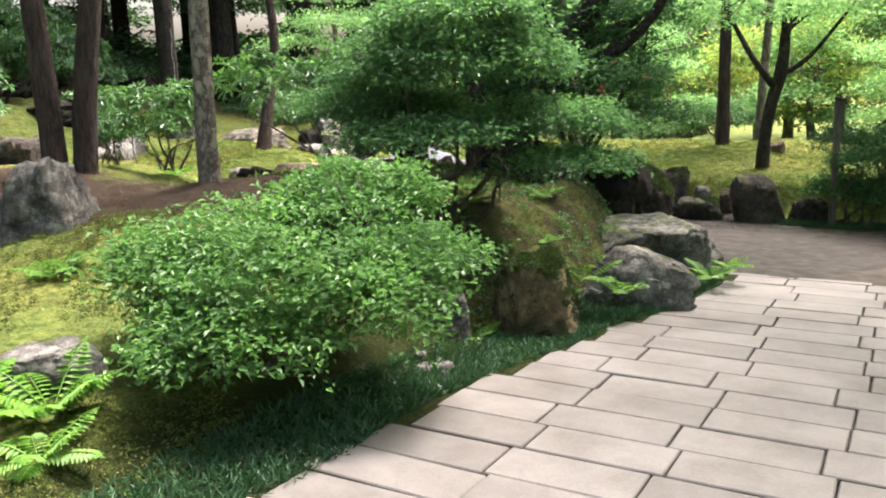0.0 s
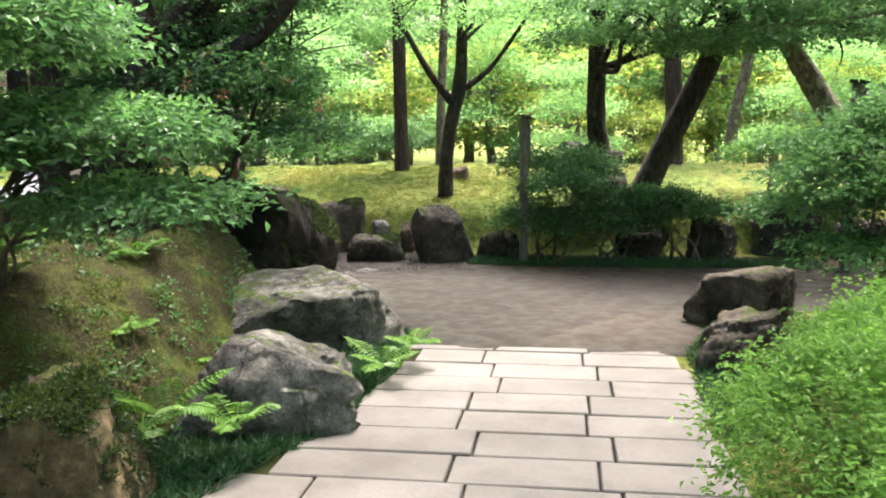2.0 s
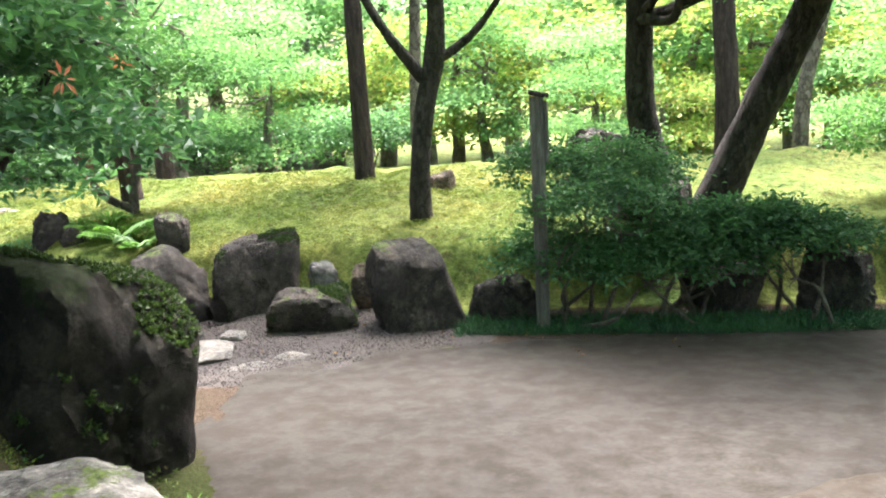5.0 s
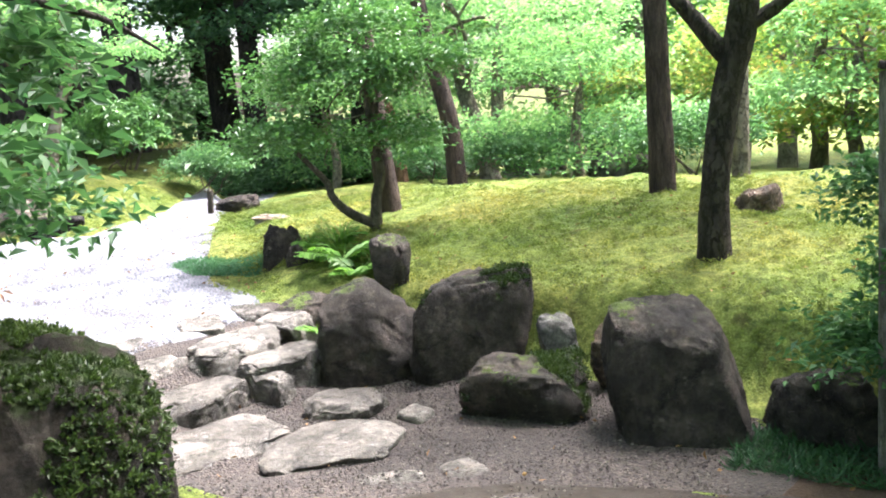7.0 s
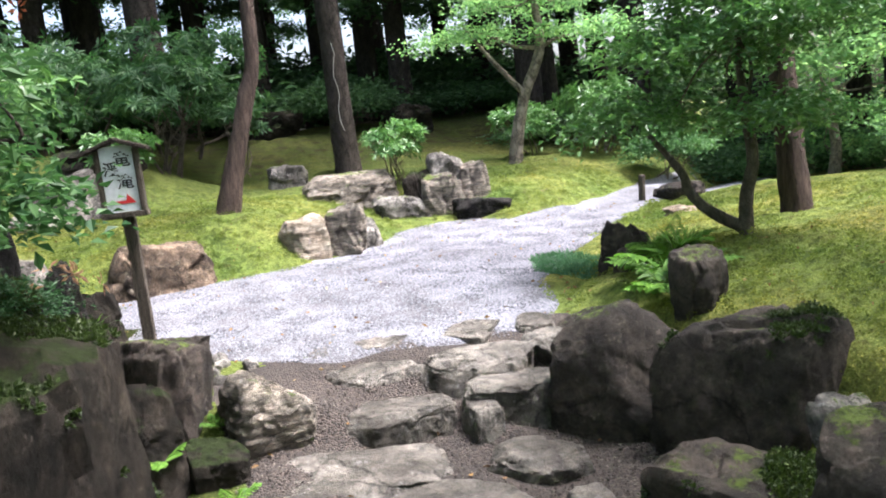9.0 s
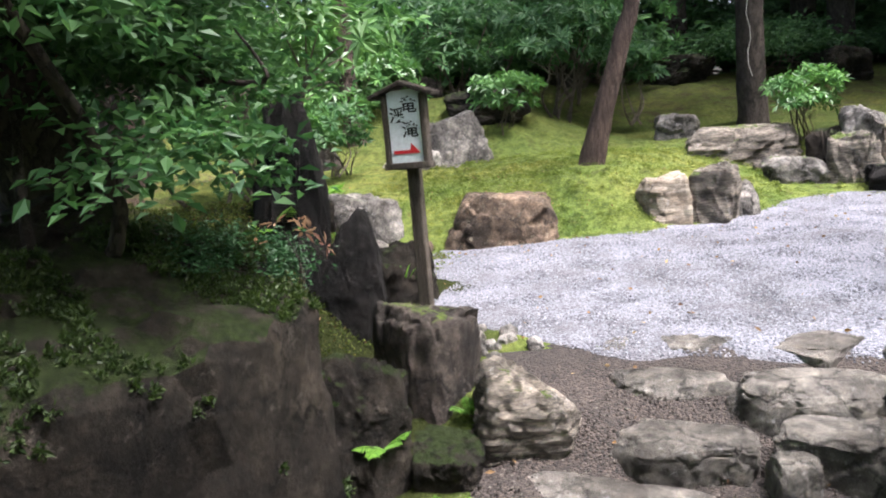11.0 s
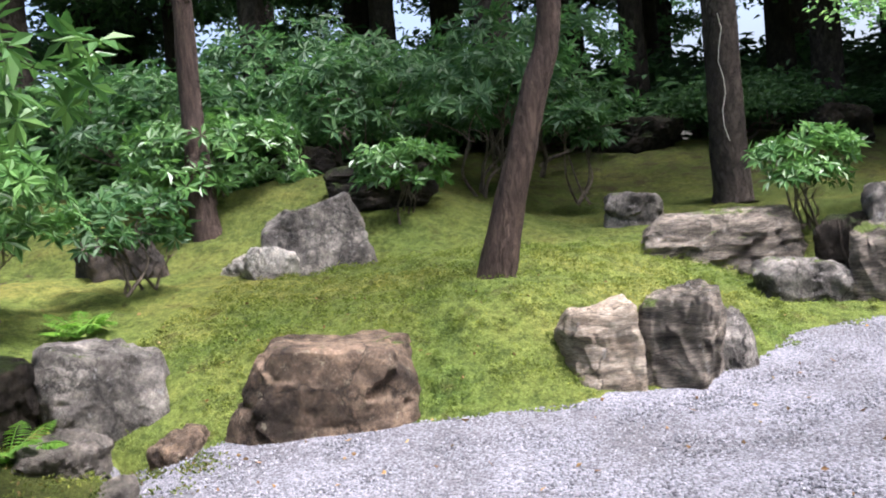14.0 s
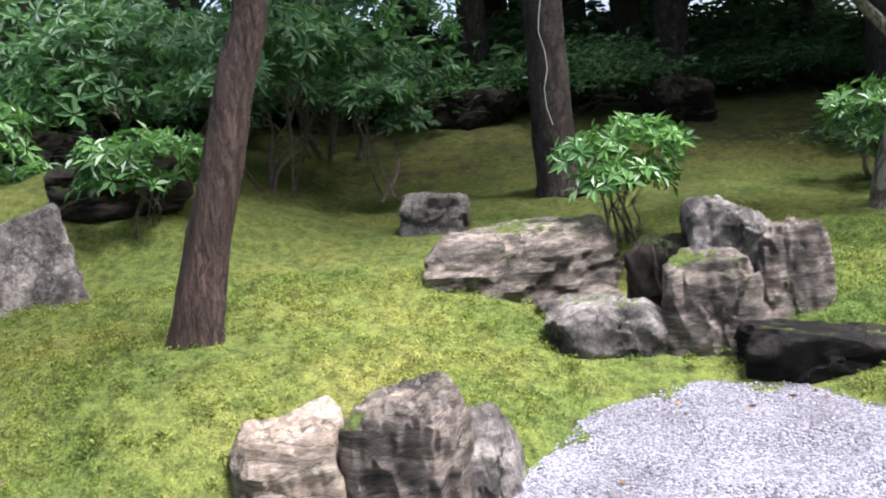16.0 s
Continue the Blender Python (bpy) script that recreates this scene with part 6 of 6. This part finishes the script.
def moss_on(ob, n, seed, steep=0.35, thresh=0.05):
    """Cushions of moss on the upward faces of a rock."""
    r = np.random.default_rng(seed)
    me = ob.data
    co, no = np.zeros(len(me.polygons) * 3), np.zeros(len(me.polygons) * 3)
    me.polygons.foreach_get("center", co)
    me.polygons.foreach_get("normal", no)
    co, no = co.reshape(-1, 3), no.reshape(-1, 3)
    ok = (no[:, 2] + 0.35 * hash3(co, 5.0, seed) > steep) & (hash3(co, 4.0, seed + 1) + 0.4 * hash3(co, 11.0, seed + 2) > thresh) & (co[:, 2] > 0.05)
    if ok.sum() < 5:
        return None
    pick = r.choice(np.nonzero(ok)[0], n)
    P = co[pick] + r.normal(size=(n, 3)) * 0.008 + no[pick] * 0.006
    d = no[pick] * 0.6 + r.normal(size=(n, 3)) * 0.6
    ln = 0.02 * r.uniform(0.5, 1.3, n)
    moss = new("rock_moss", array_mesh("rock_moss", *leaf_arrays(P, d, r.normal(size=(n, 3)), ln, ln * 0.5, 0.1), ROCK_TUFT))
    moss.matrix_world = ob.matrix_world
    return tagged(moss, "dark green moss cushions growing on a rock", "moss", kind="stuff")


for ob, n, steep, thresh in ((BOULDER, 26000, 0.35, 0.0), (BLOCK, 5000, 0.6, 0.1), (POINTED, 12000, 0.25, -0.05), (LAP, 4000, 0.6, 0.0), (SQUARED, 3000, 0.7, 0.15)):
    moss_on(ob, n, 950 + n % 97, steep, thresh)


def litter_here(x, y):
    return (RS.random(len(x)) < 0.5) & ((x < left_edge(y) - 0.2) | (y > 10.9))


fallen = scatter(2600, -9, 0.6, 2, 15, litter_here)
fallen[:, 2] += 0.012
seed_p = cushions(scatter(420, -4.2, -1.6, 3.8, 9.0, lambda x, y: left_edge(y) - x > 0.4), 14, 0.035, 0.05)
blades_stuff("seedlings", seed_p, RS, 0.035, 0.02, LEAF_MID, "small leafy seedlings on the shaded bank", "seedlings", 2.0)
blades_stuff("fallen_leaves", fallen, RS, 0.035, 0.018, LITTER, "scattered dry brown fallen leaves", "fallen leaves", 4.0)


def mat_cover(x, y):
    return np.hypot((x + 5.75) / 0.55, (y - 13.05) / 0.3) + 0.2 * wave(x, y, 8, 3) < 1


blades_stuff("creeping_cover", scatter(14000, -6.6, -5.0, 12.4, 13.7, mat_cover), RS, 0.05, 0.009, LEAF_COVER, "pale blue-green creeping cover at the gravel's edge", "ground cover", 1.2)


def mondo_here(x, y):
    d = left_edge(y) - x
    return (d > -0.02 + 0.06 * wave(x, y, 4, 9)) & (d < 0.5 + 0.12 * wave(x, y, 3, 12)) & (wave(x, y, 2.2, 13) > -0.6)


blades_stuff("mondo_grass", scatter(70000, -3.0, -0.8, 1.6, 8.2, mondo_here), RS, 0.075, 0.009, LEAF_GRASS, "dark green dwarf grass edging the paving", "ground cover", 1.0)
blades_stuff("hedge_grass", scatter(9000, -1.2, 2.4, 11.4, 11.9, lambda x, y: (y > 11.45 + 0.08 * wave(x, y, 3, 5))), RS, 0.08, 0.008, LEAF_GRASS, "dark dwarf grass beneath the hedge", "ground cover", 1.0)
blades_stuff("edge_grass", scatter(9000, 0.45, 1.2, 6.2, 8.9, lambda x, y: (x - np.interp(y, [5, 7.8, 8.6, 9.4], [0.5, 0.62, 0.9, 1.5]) > 0.0) & (x - np.interp(y, [5, 7.8, 8.6, 9.4], [0.5, 0.62, 0.9, 1.5]) < 0.3)), RS, 0.07, 0.008, LEAF_GRASS, "dark dwarf grass round the boulders", "ground cover", 1.0)


def pebbles(name, P, size, mat, label, category):
    oct_v = np.array([(1, 0, 0), (0, 1, 0), (-1, 0, 0), (0, -1, 0), (0, 0, 0.8), (0, 0, -0.8)], float)
    oct_f = np.array([(0, 1, 4), (1, 2, 4), (2, 3, 4), (3, 0, 4), (1, 0, 5), (2, 1, 5), (3, 2, 5), (0, 3, 5)])
    n = len(P)
    s = size * RS.uniform(0.5, 1.4, (n, 1, 1))
    V = oct_v[None] * s * RS.uniform(0.6, 1.2, (n, 6, 1))
    a = RS.uniform(0, 6.28, n)
    c, si = np.cos(a)[:, None], np.sin(a)[:, None]
    V = np.stack([V[..., 0] * c - V[..., 1] * si, V[..., 0] * si + V[..., 1] * c, V[..., 2]], 2) + P[:, None, :]
    F = oct_f[None] + (np.arange(n) * 6)[:, None, None]
    me = array_mesh(name, V.reshape(-1, 3), F.reshape(-1, 3), mat)
    return tagged(new(name, me), label, category, kind="stuff")


def chip_mat(name, stops):
    m, n, b = material(name)
    g = n.nodes.new("ShaderNodeNewGeometry")
    link(n, ramp(n, g.outputs["Random Per Island"], stops), b.inputs["Base Color"])
    b.inputs["Roughness"].default_value = 0.85
    return m


CHIPS = chip_mat("gravel_chips", [(0.0, (0.065, 0.065, 0.075)), (0.5, (0.145, 0.145, 0.163)), (1.0, (0.25, 0.25, 0.275))])
CHIPS_DARK = chip_mat("dark_chips", [(0.0, (0.011, 0.008, 0.0065)), (0.8, (0.045, 0.034, 0.027)), (1.0, (0.13, 0.115, 0.1))])
P = scatter(70000, -9.2, -4.2, 8.9, 14.5, lambda x, y: inside(COURT, x, y) > 0.0)
P[:, 2] += 0.005
pebbles("gravel_chips", P, 0.0075, CHIPS, "loose pale gravel chips", "gravel")
P = scatter(11000, -4.3, -0.9, 10.2, 12.3, lambda x, y: inside(BED, x, y) > 0.05)
P[:, 2] += 0.003
pebbles("dark_gravel_chips", P, 0.0065, CHIPS_DARK, "loose dark gravel chips", "gravel")

# ---- paving, stone by stone ----
pavement = tagged(new("pavement"), "walk of buff-grey rectangular paving stones with open joints", "paving", kind="structure")
SHARED = {}


def paver(x0, x1, y0, y1):
    w, d = round(x1 - x0 - 0.012, 2), round(y1 - y0 - 0.012, 2)
    if (w, d) not in SHARED:
        SHARED[w, d] = box_mesh("paving_stone", (w, d, 0.08), PAVER, 0.006)
    ob = part("paving_stone", SHARED[w, d], pavement)
    xm, ym = (x0 + x1) / 2, (y0 + y1) / 2
    ob.matrix_basis = pose(xm, ym, -0.0665 * ym - 0.036 + RS.normal() * 0.002, -3.8 + RS.normal() * 0.25, RS.normal() * 0.25, RS.normal() * 0.25)


bed = array_mesh("joint_bed", [(-2.6, -4, 0.236), (0.75, -4, 0.236), (0.75, 7.86, -0.553), (-2.6, 7.86, -0.553)], [(0, 1, 2, 3)], GRAVEL_DARK)
bed.vertices[0].co.x = -2.1
bed.vertices[3].co.x = -1.0
row, yy = 0, 7.74
while yy > -3.5:
    y0 = yy - 0.302
    ym = (yy + y0) / 2
    le = float(left_edge(ym)) + RS.uniform(-0.05, 0.1)
    re = 0.56 if ym > 6 else float(np.interp(ym, [3, 6], [0.9, 0.56]))
    js = [0.05 + RS.uniform(-0.1, 0.1)]
    while js[0] > le + 0.75:
        js.insert(0, js[0] - 0.61)
    if js[0] - le > 0.2:
        js.insert(0, le)
    else:
        js[0] = le
    while js[-1] < re - 0.3:
        js.append(min(js[-1] + 0.61, re + RS.uniform(-0.03, 0.03)))
    for a, b in zip(js, js[1:]):
        if b - a > 0.15:
            paver(a, b, y0, yy)
    yy = y0
    row += 1
for k in range(3):
    paver(-1.2 + 0.6 * k, -0.6 + 0.6 * k, 7.745, 7.86)
part("joint_bed", bed, pavement, "dark grit in the joints")
